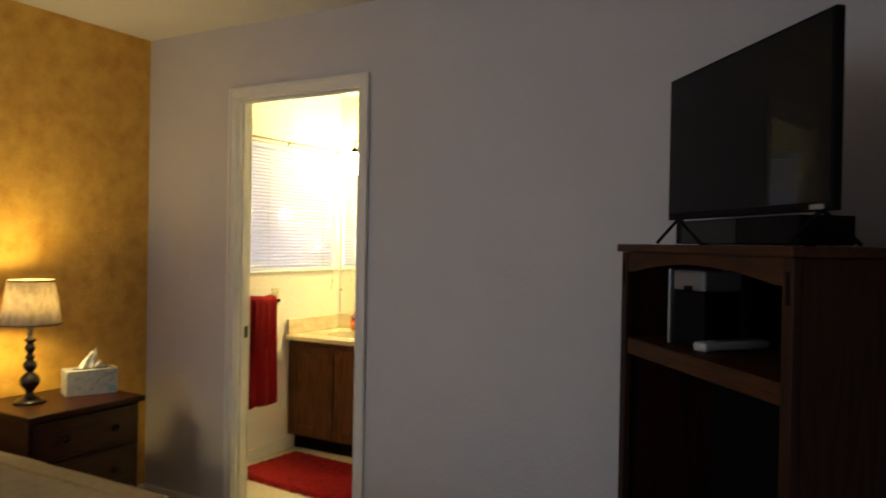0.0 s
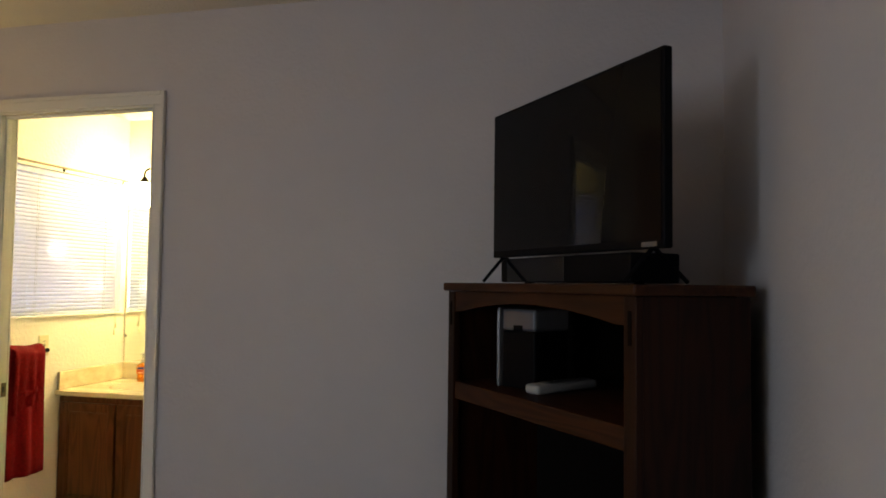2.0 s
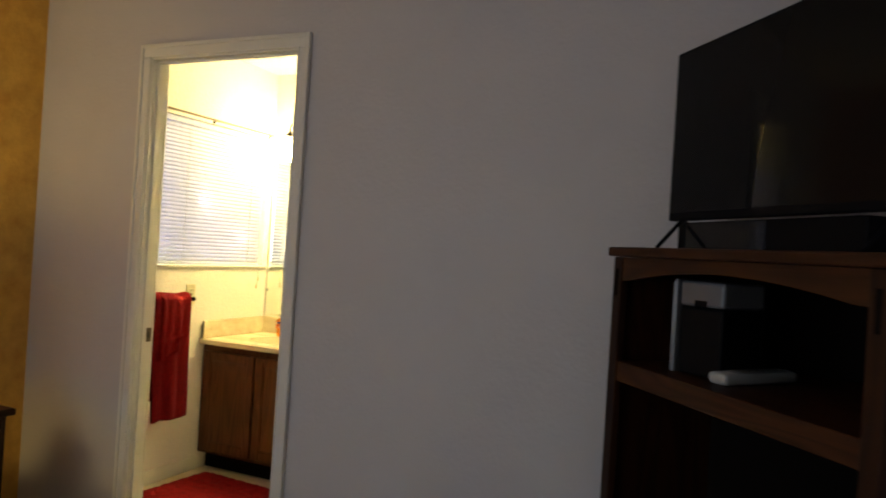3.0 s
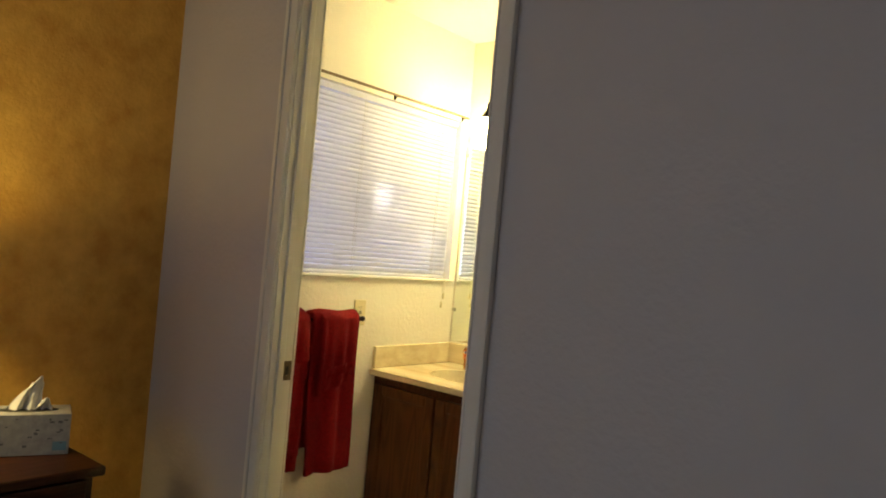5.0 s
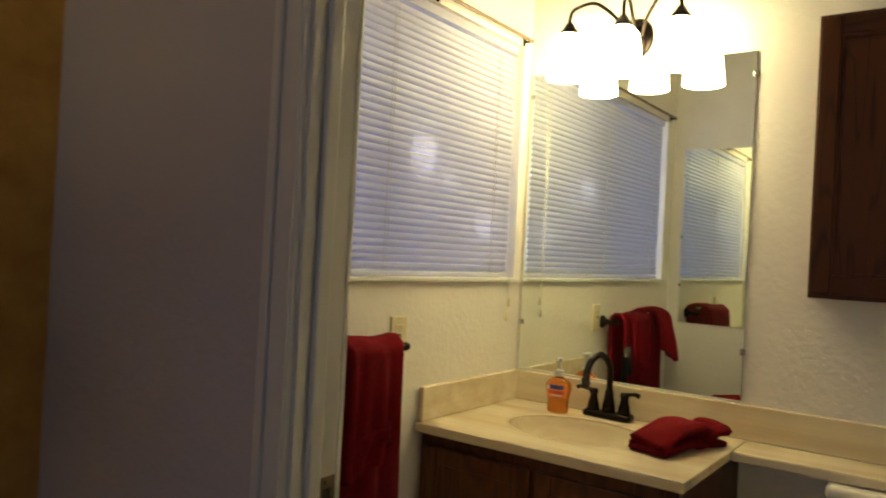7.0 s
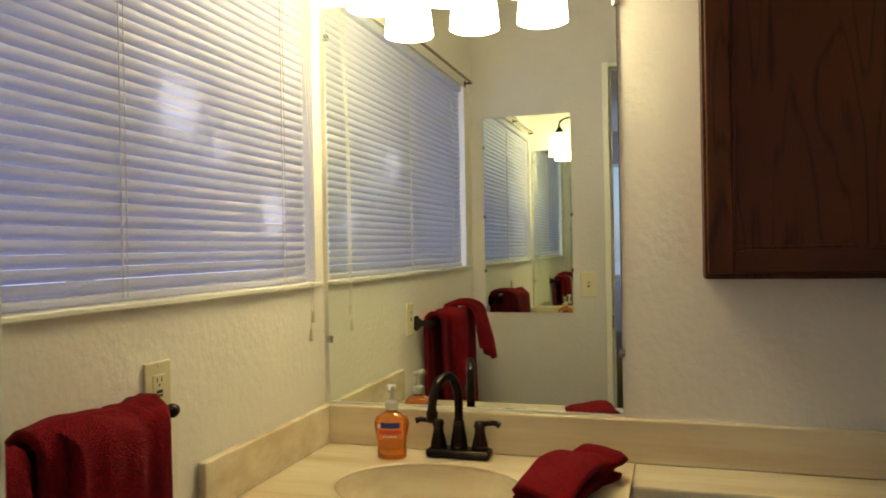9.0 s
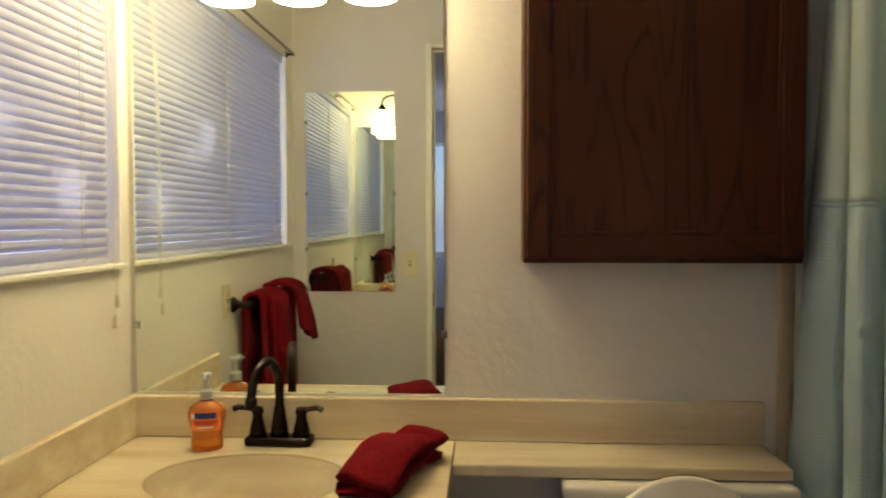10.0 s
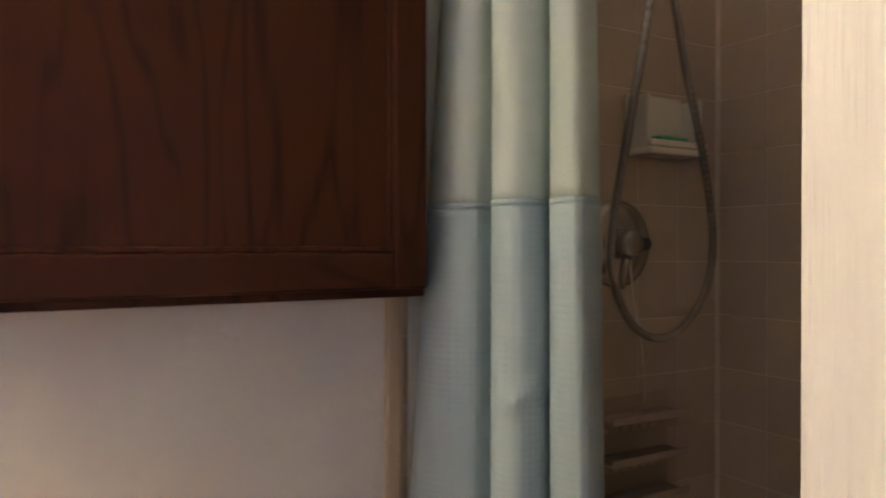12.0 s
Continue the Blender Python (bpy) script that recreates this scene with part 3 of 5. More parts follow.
def hung_towel(name, label, y0, y1, drop_front, drop_back, reach, seed, thick=0.011, slant=0.0, flare=0.012, back=-0.026):
    """A towel folded over the bar."""
    e = thing(name, label, "towel", (0.062, 0, 0.990))
    rnd = random.Random(seed)
    ph = [rnd.uniform(0, 6.28) for _ in range(4)]
    total = drop_front + drop_back + math.pi * reach

    def fn(u, v):
        s = u * total
        y = y0 + (y1 - y0) * v
        if s < drop_back:
            x, z, k = -reach, -(drop_back - s), (drop_back - s) / drop_back
        elif s < drop_back + math.pi * reach:
            a = (s - drop_back) / reach
            x, z, k = -reach * math.cos(a), min(reach, 0.026 + 0.15 * reach) * math.sin(a), 0
        else:
            f = s - drop_back - math.pi * reach
            x, z, k = reach, -f * (1 - slant * (v - 0.5) / drop_front), f / drop_front
        wav = 0.010 * math.sin(v * 9 + ph[0]) + 0.006 * math.sin(v * 17 + ph[1] + 2 * k)
        if x > 0:
            x += wav * min(1, 0.25 + k * 1.3) + flare * k
        else:
            x = max(x, back) + 0.3 * wav * k
        y += 0.012 * math.sin(z * 6 + ph[2]) * k - 0.002 * k * (v - 0.5)
        z += 0.004 * math.sin(v * 7 + ph[3]) + 0.003 * noise.noise(Vector((y * 25, z * 25, seed)))
        return (max(x, back - 0.004), y, z)

    ob = part("cloth", surface(fn, 70, 34, thick), M_TOWEL, e, smooth=True)
    bandz = -drop_front + 0.06

    def band(u, v):
        z = (bandz + 0.03 * u) * (1 - slant * (v - 0.5) / drop_front)
        y = y0 + 0.004 + (y1 - y0 - 0.008) * v
        k = -z / drop_front
        wav = 0.010 * math.sin(v * 9 + ph[0]) + 0.006 * math.sin(v * 17 + ph[1] + 2 * k)
        x = reach + wav * min(1, 0.25 + k * 1.3) + flare * k + thick * 0.62
        y += 0.012 * math.sin(z * 6 + ph[2]) * k - 0.002 * k * (v - 0.5)
        return (x, y, z + 0.004 * math.sin(v * 7 + ph[3]))
    part("woven_band", surface(band, 3, 30, 0.003), M_TOWEL, e, smooth=True)
    return e


hung_towel("bath_towel", "dark red terry bath towel hung over the bar", 0.375, 0.590, 0.60, 0.50, 0.026, 3, 0.015)
hung_towel("bath_towel", "dark red terry bath towel hung over the bar", 0.602, 0.846, 0.63, 0.54, 0.026, 5, 0.015)
hung_towel("hand_towel", "folded dark red hand towel laid over a bath towel", 0.632, 0.790, 0.270, 0.22, 0.068, 9, 0.022, 0.06, 0.014, -0.045)
hung_towel("hand_towel", "folded dark red hand towel laid over a bath towel", 0.390, 0.528, 0.165, 0.16, 0.062, 14, 0.020, 0.06, 0.030, -0.045)

# ---- vanity ----
van = thing("vanity_cabinet", "oak vanity cabinet with two panelled doors and a dark toe kick", "vanity")
VX, VY, VZ = 0.772, 1.075, 0.722
for x0, x1 in ((0.003, 0.02), (VX - 0.017, VX)):
    part("side_panel", box((x0, VY + 0.02, 0.1), (x1, D - 0.003, VZ)), M_VAN, van)
part("bottom_panel", box((0.0205, VY + 0.02, 0.1), (VX - 0.0175, D - 0.003, 0.117)), M_VAN, van)
for x0, x1 in ((0.003, 0.035), (0.3705, 0.4045), (VX - 0.035, VX)):
    part("face_stile", box((x0, VY + 0.001, 0.1), (x1, VY + 0.019, VZ), 0.001, 1), M_VAN, van)
for x0, x1 in ((0.0355, 0.370), (0.405, VX - 0.0355)):
    part("face_rail", box((x0, VY + 0.001, VZ - 0.05), (x1, VY + 0.019, VZ), 0.001, 1), M_VAN, van)
    part("face_rail", box((x0, VY + 0.001, 0.1), (x1, VY + 0.019, 0.13), 0.001, 1), M_VAN, van)
part("toe_kick", box((0.003, VY + 0.07, 0.0), (VX - 0.02, D - 0.003, 0.0995)), M_DARK, van)


def panel_door(parent, x0, x1, z0, z1, y, mv, mh, frame_w=0.05, t=0.018):
    """A door of stiles, rails and a sunk panel, facing -y at y."""
    d = part("door", box((x0 + frame_w - 0.004, y - t * 0.55, z0 + frame_w - 0.004), (x1 - frame_w + 0.004, y - 0.002, z1 - frame_w + 0.004)), mv, parent)
    part("stile", box((x0, y - t, z0), (x0 + frame_w, y, z1), 0.004), mv, d)
    part("stile", box((x1 - frame_w, y - t, z0), (x1, y, z1), 0.004), mv, d)
    part("rail", box((x0 + frame_w, y - t, z1 - frame_w), (x1 - frame_w, y, z1), 0.004), mh, d)
    part("rail", box((x0 + frame_w, y - t, z0), (x1 - frame_w, y, z0 + frame_w), 0.004), mh, d)
    b = 0.008
    for lo, hi in (((x0 + frame_w, y - t * 0.85, z0 + frame_w), (x0 + frame_w + b, y - t * 0.5, z1 - frame_w)), ((x1 - frame_w - b, y - t * 0.85, z0 + frame_w), (x1 - frame_w, y - t * 0.5, z1 - frame_w)),
                   ((x0 + frame_w + b, y - t * 0.85, z0 + frame_w), (x1 - frame_w - b, y - t * 0.5, z0 + frame_w + b)), ((x0 + frame_w + b, y - t * 0.85, z1 - frame_w - b), (x1 - frame_w - b, y - t * 0.5, z1 - frame_w))):
        part("moulding", box(lo, hi, 0.002), mv, d)
    return d


panel_door(van, 0.025, 0.38, 0.12, VZ - 0.035, VY, M_VAN, M_VAN)
panel_door(van, 0.395, VX - 0.022, 0.12, VZ - 0.035, VY, M_VAN, M_VAN)

# countertop with an oval basin, and the narrow shelf that runs on over the toilet
top = thing("vanity_countertop", "cream cultured marble countertop with an oval basin", "countertop")
CZ, CT = 0.753, 0.028
SX, SY, SA, SB = 0.380, 1.322, 0.206, 0.160


def counter_mesh():
    bm = bmesh.new()
    n = 64
    x0, x1, y0, y1 = 0.004, 0.793, 1.035, D - 0.003
    outer, inner = [], []
    for i in range(n):
        a = 2 * math.pi * (i + 0.5) / n
        c, s = math.cos(a), math.sin(a)
        inner.append(bm.verts.new((SX + SA * c, SY + SB * s, CZ)))
        k = min(((x1 - SX) / c if c > 0 else (x0 - SX) / c) if abs(c) > 1e-6 else 9, ((y1 - SY) / s if s > 0 else (y0 - SY) / s) if abs(s) > 1e-6 else 9)
        outer.append(bm.verts.new((SX + k * c, SY + k * s, CZ)))
    corners = [bm.verts.new((x, y, CZ)) for x, y in ((x1, y1), (x0, y1), (x0, y0), (x1, y0))]
    for i in range(n):
        j = (i + 1) % n
        a, b = outer[i], outer[j]
        bm.faces.new((inner[i], a, b, inner[j]))
        if abs(a.co.x - b.co.x) > 1e-6 and abs(a.co.y - b.co.y) > 1e-6:
            c = min(corners, key=lambda q: (q.co - a.co).length)
            bm.faces.new((a, c, b))
    rings = [inner]
    for r, z in ((0.985, -0.006), (0.96, -0.02), (0.90, -0.055), (0.78, -0.095), (0.55, -0.125), (0.25, -0.138)):
        rings.append([bm.verts.new((SX + SA * r * math.cos(2 * math.pi * (i + 0.5) / n), SY + SB * r * math.sin(2 * math.pi * (i + 0.5) / n), CZ + z)) for i in range(n)])
    for p, q in zip(rings, rings[1:]):
        for i in range(n):
            j = (i + 1) % n
            f = bm.faces.new((p[i], p[j], q[j], q[i]))
            f.smooth = True
    bm.faces.new(rings[-1][::-1])
    edge = merge(box((x0, y0 - 0.0005, CZ - CT), (x1, y0 + 0.03, CZ - 0.0008), 0.005), box((x1 - 0.03, y0 + 0.03, CZ - CT), (x1 + 0.0005, y1, CZ - 0.0008), 0.005))
    bmesh.ops.recalc_face_normals(bm, faces=bm.faces[:])
    return merge(bm, edge)


part("slab", counter_mesh(), M_MARBLE, top)
part("basin_rim", merge(*[tube([(SX + SA * 1.01 * math.cos(2 * math.pi * i / 72), SY + SB * 1.01 * math.sin(2 * math.pi * i / 72), CZ - 0.0015) for i in range(73)], 0.0045, 8, False)]), M_MARBLE, top, smooth=True)
part("drain", lathe([(0, 0.004), (0.018, 0.004), (0.021, 0.002), (0.021, 0)], 24, pose(SX, SY, CZ - 0.137)), M_BRONZE, top)
part("shelf", box((0.794, 1.43, CZ - CT), (1.515, D - 0.003, CZ), 0.005), M_MARBLE, top)
part("backsplash", box((0.004, D - 0.022, CZ + 0.0005), (1.515, D - 0.003, CZ + 0.102), 0.004), M_MARBLE, top)
part("side_splash", box((0.003, 1.05, CZ + 0.0005), (0.022, D - 0.023, CZ + 0.102), 0.004), M_MARBLE, top)

# ---- faucet ----
fau = thing("faucet", "oil-rubbed bronze two-handle faucet with an arched spout", "faucet", (0.385, 1.548, CZ))
part("base", box((-0.079, -0.026, 0.0), (0.079, 0.026, 0.022), 0.008, 3), M_BRONZE, fau, smooth=True)
part("spout", merge(lathe([(0.0, 0.02), (0.022, 0.02), (0.020, 0.04), (0.015, 0.07), (0.0125, 0.09), (0, 0.09)], 20),
                    tube(curve([(0, 0, 0.08), (0, 0.0, 0.14), (-0.003, -0.012, 0.178), (-0.012, -0.048, 0.205), (-0.024, -0.088, 0.19), (-0.03, -0.108, 0.155), (-0.031, -0.112, 0.13)], 8), 0.0105, 14),
                    lathe([(0, 0.0), (0.0135, 0.0), (0.0135, 0.02), (0.011, 0.024), (0, 0.024)], 16, pose(-0.031, -0.112, 0.112))), M_BRONZE, fau, smooth=True)
for sgn in (-1, 1):
    part("handle", merge(lathe([(0, 0.02), (0.021, 0.02), (0.019, 0.035), (0.013, 0.06), (0.012, 0.07), (0.015, 0.078), (0.012, 0.088), (0, 0.09)], 20, pose(sgn * 0.052, 0, 0)),
                         tube(curve([(sgn * 0.052, 0, 0.083), (sgn * 0.072, -0.006, 0.086), (sgn * 0.092, -0.012, 0.090), (sgn * 0.105, -0.016, 0.086)], 6),
                              [0.006] * 10 + [0.0065] * 5 + [0.0075] * 4, 10)), M_BRONZE, fau, smooth=True)
part("lift_rod", tube([(0, 0.018, 0.02), (0, 0.018, 0.075)], 0.0025, 8), M_BRONZE, fau)

# ---- soap bottle ----
soap = thing("soap_dispenser", "clear pump bottle half full of orange hand soap", "soap bottle", (0.228, 1.505, CZ), 12)
osc = Matrix.Diagonal((1, 0.68, 1, 1))
part("bottle", lathe([(0, 0.0), (0.031, 0.0), (0.035, 0.004), (0.036, 0.016), (0.0345, 0.034), (0.038, 0.056), (0.0425, 0.076), (0.043, 0.088), (0.038, 0.100), (0.026, 0.108), (0.016, 0.112), (0.0135, 0.114), (0.0135, 0.119), (0, 0.119)], 36, osc), M_SOAP, soap, smooth=True)


def wrapped(z0, z1, span, r, out, shift=0.0):
    """A patch on the front of the oval bottle; it follows the bottle's swell."""
    def fn(u, v):
        z = z0 + (z1 - z0) * u
        q = shift + (v - 0.5) * span
        rr = r + 0.0028 * math.sin((z - 0.03) * 40)
        return (rr * math.sin(q), -0.68 * rr * math.cos(q) - out, z)
    return surface(fn, 8, 20, 0.0004)


part("label", wrapped(0.050, 0.094, 1.6, 0.0415, 0.0004), M_LABEL, soap, "orange printed label")
part("label_mark", wrapped(0.078, 0.091, 1.15, 0.0415, 0.0012), M_LABELB, soap, "dark blue band on the label")
part("label_dot", wrapped(0.078, 0.088, 0.22, 0.0415, 0.0018, -0.66), M_LABELW, soap, "small white dot")
part("label_line", wrapped(0.064, 0.073, 1.25, 0.0415, 0.0012), M_LABELR, soap, "red printed bar")
part("label_line", wrapped(0.056, 0.060, 0.8, 0.0415, 0.0012), M_LABELW, soap)
pump = part("pump", merge(lathe([(0, 0.118), (0.0155, 0.118), (0.0155, 0.136), (0.007, 0.141), (0.005, 0.166), (0, 0.166)], 20), box((-0.011, -0.012, 0.165), (0.011, 0.012, 0.177), 0.004, 3)), M_PUMP, soap, "translucent white pump", smooth=False)
part("nozzle", tube(curve([(0, 0, 0.173), (0, -0.022, 0.175), (0, -0.036, 0.167)], 5), 0.0042, 10), M_PUMP, pump)

# ---- folded towel on the counter ----
ft = thing("folded_washcloth", "folded dark red washcloths stacked on the countertop", "towel", (0.675, 1.365, CZ), 72)


def folded_cloth(x0, x1, wide, layers, gap, rz, seed, low):
    """A cloth folded back and forth in layers; low is the height kept at its front fold."""
    n = 24
    path = []
    for k in range(layers):
        z = gap * (k + 0.5)
        xs = [x0 + (x1 - x0) * i / n for i in range(n + 1)]
        path += [(x, z) for x in (xs if k % 2 else xs[::-1])]
        if k < layers - 1:
            end, sgn = (x1, 1) if k % 2 else (x0, -1)
            path += [(end + sgn * gap * 0.5 * math.sin(q), z + gap * 0.5 * (1 - math.cos(q))) for q in (0.5, 1.05, 1.57, 2.1, 2.64)]

    def fn(u, v):
        x, z = path[min(int(u * (len(path) - 1) + 0.5), len(path) - 1)]
        f = min(max((x - x0) / (x1 - x0), 0), 1)
        top = gap * layers
        h = low + (1 - low) * math.sin(min(f * 1.5, 1) * 1.57)
        y = (v - 0.5) * wide * (1 - 0.08 * z / top)
        side = max(0.0, abs(v - 0.5) * 2 - 0.72) / 0.28
        zz = z * h * (1 - 0.22 * side * side) + 0.010 * noise.noise(Vector((x * 13, y * 13, seed))) * z / top
        x += 0.010 * noise.noise(Vector((y * 15, z * 20, seed + 3))) * (0.3 + z / top)
        y += 0.008 * noise.noise(Vector((x * 14, z * 40, seed + 7)))
        return (x, y, max(zz, 0.005))
    bm = surface(fn, len(path) - 1, 18, gap * 0.93)
    bm.transform(pose(0, 0, 0.003, 0, 0, rz))
    return bm


part("cloth", folded_cloth(-0.150, 0.028, 0.112, 3, 0.0210, 4, 1, 0.36), M_TOWEL, ft, smooth=True)
for x0, x1, wide, shift, rz, seed in ((0.042, 0.080, 0.108, 0.008, -3, 5), (0.098, 0.136, 0.098, 0.004, -8, 9)):
    bm = folded_cloth(x0, x1, wide, 3, 0.0235, rz, seed, 0.95)
    bm.transform(pose(0, shift, 0))
    part("cloth", bm, M_TOWEL, ft, smooth=True)

# ---- mirrors ----
mir = thing("vanity_mirror", "large frameless wall mirror with plastic clips above the vanity", "mirror", (0, D, 0))
part("glass", box((0.014, -0.006, 0.862), (0.770, -0.001, 1.897), 0.0012, 1), M_MIRROR, mir)
for x, z in ((0.018, 1.024), (0.769, 1.006), (0.020, 1.82), (0.769, 1.828)):
    part("clip", merge(box((x - 0.008, -0.011, z - 0.009), (x + 0.008, -0.0062, z + 0.009), 0.002), lathe([(0, 0.002), (0.003, 0.001), (0.0035, 0)], 10, pose(x, -0.0108, z, 90))), M_CLEAR if x < 0.1 else M_NICKEL, mir)
part("channel", box((0.014, -0.010, 0.8555), (0.770, -0.0005, 0.8615)), M_TRIM, mir)
mir2 = thing("wall_mirror", "tall narrow frameless mirror on the wall beside the door", "mirror", (0, YI, 0))
part("glass", box((0.060, 0.001, 0.957), (0.464, 0.006, 1.857), 0.0012, 1), M_MIRROR, mir2)
for x in (0.062, 0.462):
    for z in (1.15, 1.4, 1.72):
        part("clip", box((x - 0.006, 0.0062, z - 0.007), (x + 0.006, 0.010, z + 0.007), 0.002), M_NICKEL, mir2)

# ---- vanity light ----
vl = thing("vanity_light", "bronze three-arm vanity light with glowing frosted glass shades", "wall light", (0.396, D, 1.980))
part("back_plate", lathe([(0, 0.022), (0.018, 0.021), (0.042, 0.014), (0.052, 0.006), (0.054, 0.0), (0, 0)], 32, Matrix.Diagonal((1, 1, 1.25, 1)) @ pose(0, -0.0008, 0, 90)), M_BRONZE, vl, smooth=True)
for dx in (-0.184, 0.0, 0.181):
    yy = -0.128
    top_z = 0.105
    part("arm", tube(curve([(dx * 0.12, -0.018, 0.0), (dx * 0.25, -0.05, 0.05), (dx * 0.6, -0.09, top_z), (dx * 0.92, yy + 0.004, top_z - 0.02), (dx, yy, 0.055), (dx, yy, 0.03)], 8), 0.0062, 10), M_BRONZE, vl, smooth=True)
    part("socket", lathe([(0, 0.04), (0.012, 0.04), (0.016, 0.032), (0.024, 0.02), (0.030, 0.012), (0.030, 0.002), (0, 0.002)], 24, pose(dx, yy, 0)), M_BRONZE, vl, smooth=True)
    part("shade", lathe([(0.020, 0.006), (0.034, 0.002), (0.050, -0.018), (0.057, -0.055), (0.062, -0.10), (0.066, -0.142), (0.0635, -0.142), (0.0595, -0.10), (0.0545, -0.055), (0.0475, -0.02), (0.032, -0.001), (0.020, 0.003)], 36, pose(dx, yy, 0)), M_LAMPGLASS, vl, "glowing frosted glass shade", smooth=True)

# ---- cabinet above the toilet ----
cup = thing("wall_cabinet", "dark red-stained oak wall cabinet with a flat panel door", "cabinet")
CX0, CX1, CY0, CZ0, CZ1 = 0.947, 1.560, 1.480, 1.181, 1.940
part("body", box((CX0 + 0.004, CY0 + 0.02, CZ0 + 0.002), (CX1 - 0.004, D - 0.001, CZ1), 0.002), M_OAK, cup)
panel_door(cup, CX0 + 0.010, CX1 - 0.010, CZ0 + 0.014, CZ1 - 0.012, CY0 + 0.0195, M_OAK, M_OAKX, 0.05, 0.0205)

# ---- toilet ----
wc = thing("toilet", "white porcelain toilet with the lid raised under the counter shelf", "toilet", (1.275, 1.60, 0))
part("tank", box((-0.235, -0.19, 0.37), (0.235, -0.005, 0.685), 0.03, 4), M_PORCELAIN, wc, smooth=True)
part("tank_lid", box((-0.245, -0.205, 0.687), (0.245, -0.002, 0.722), 0.012, 3), M_PORCELAIN, wc, smooth=True)
part("lever", merge(lathe([(0, 0.0), (0.012, 0), (0.012, 0.008), (0, 0.01)], 16, pose(-0.185, -0.19, 0.645, 90)), tube([(-0.185, -0.203, 0.645), (-0.15, -0.21, 0.64), (-0.115, -0.208, 0.632)], [0.006, 0.006, 0.008], 10)), M_CHROME, wc, smooth=True)
bowl = []
for z, sx, sy, cy in ((0.0, 0.11, 0.20, -0.36), (0.10, 0.10, 0.18, -0.36), (0.22, 0.13, 0.20, -0.40), (0.33, 0.175, 0.235, -0.44), (0.375, 0.18, 0.245, -0.445), (0.39, 0.178, 0.243, -0.445)):
    bowl.append((z, sx, sy, cy))
bm = bmesh.new()
rings = [[bm.verts.new((sx * math.cos(2 * math.pi * i / 40), cy + sy * math.sin(2 * math.pi * i / 40), z)) for i in range(40)] for z, sx, sy, cy in bowl]
rings += [[bm.verts.new((sx * math.cos(2 * math.pi * i / 40), -0.445 + sy * math.sin(2 * math.pi * i / 40), z)) for i in range(40)] for z, sx, sy in ((0.385, 0.13, 0.19), (0.30, 0.11, 0.16), (0.24, 0.05, 0.08))]
for p, q in zip(rings, rings[1:]):
    for i in range(40):
        j = (i + 1) % 40
        bm.faces.new((p[i], p[j], q[j], q[i]))
bm.faces.new(rings[-1])
bm.faces.new(rings[0][::-1])
bmesh.ops.recalc_face_normals(bm, faces=bm.faces[:])
part("bowl", bm, M_PORCELAIN, wc, smooth=True)
part("pedestal", box((-0.10, -0.26, 0.0), (0.10, -0.02, 0.372), 0.02, 3), M_PORCELAIN, wc, smooth=True)


def oval_ring(a, b, hole, t, m):
    n = 48
    bm = bmesh.new()
    o = [(a * math.cos(2 * math.pi * i / n), b * math.sin(2 * math.pi * i / n)) for i in range(n)]
    if not hole:
        f = bm.faces.new([bm.verts.new((x, y, 0)) for x, y in o])
        fs = [f]
    else:
        vo = [bm.verts.new((x, y, 0)) for x, y in o]
        vi = [bm.verts.new((x * hole, y * hole, 0)) for x, y in o]
        fs = [bm.faces.new((vo[i], vo[(i + 1) % n], vi[(i + 1) % n], vi[i])) for i in range(n)]
    r = bmesh.ops.extrude_face_region(bm, geom=fs)
    bmesh.ops.translate(bm, vec=(0, 0, t), verts=[v for v in r["geom"] if isinstance(v, bmesh.types.BMVert)])
    bmesh.ops.recalc_face_normals(bm, faces=bm.faces[:])
    es = [e for e in bm.edges if e.calc_face_angle(0) > 1.0]
    bmesh.ops.bevel(bm, geom=es, offset=t * 0.35, segments=2, profile=0.5, affect='EDGES')
    bm.transform(m)
    return bm


part("seat", oval_ring(0.185, 0.225, 0.66, 0.02, pose(0, -0.43, 0.395)), M_PORCELAIN, wc, smooth=True)
part("lid", oval_ring(0.19, 0.205, 0, 0.022, pose(0, -0.232, 0.548, 84)), M_PORCELAIN, wc, smooth=True)

# ---- toilet paper ----
tp = thing("toilet_paper_holder", "dark bronze paper holder on the side of the vanity", "paper holder", (VX, 1.205, 0.630))
for dy in (-0.07, 0.07):
    part("post", merge(lathe([(0, 0), (0.02, 0), (0.02, 0.006), (0.01, 0.014), (0.009, 0.06), (0, 0.06)], 18, pose(0, dy, 0, 0, 90, 0)), lathe([(0, -0.012), (0.013, -0.012), (0.013, 0.012), (0, 0.012)], 16, pose(0.062, dy, 0, 90))), M_BRONZE, tp, smooth=False)
part("roller", tube([(0.062, -0.065, 0), (0.062, 0.065, 0)], 0.011, 14), M_BRONZE, tp)
roll = thing("toilet_paper_roll", "white roll of toilet paper on the holder", "toilet paper", (VX + 0.062, 1.205, 0.6192))
part("paper", lathe([(0.0208, -0.052), (0.054, -0.052), (0.055, -0.05), (0.055, 0.05), (0.054, 0.052), (0.021, 0.052), (0.021, -0.052)], 40, pose(0, 0, 0, 90)), M_PAPER, roll, smooth=True)
part("loose_sheet", surface(lambda u, v: (0.0562 * math.cos(0.3 + 1.4 * u), -0.05 + 0.1 * v, 0.0562 * math.sin(0.3 + 1.4 * u) - 0.0 * u), 8, 2, 0.0006), M_PAPER, roll)

# ---- bath mat ----
rug = thing("bath_mat", "red shaggy bath mat on the vinyl floor", "rug", (0.52, 0.72, 0), -4)


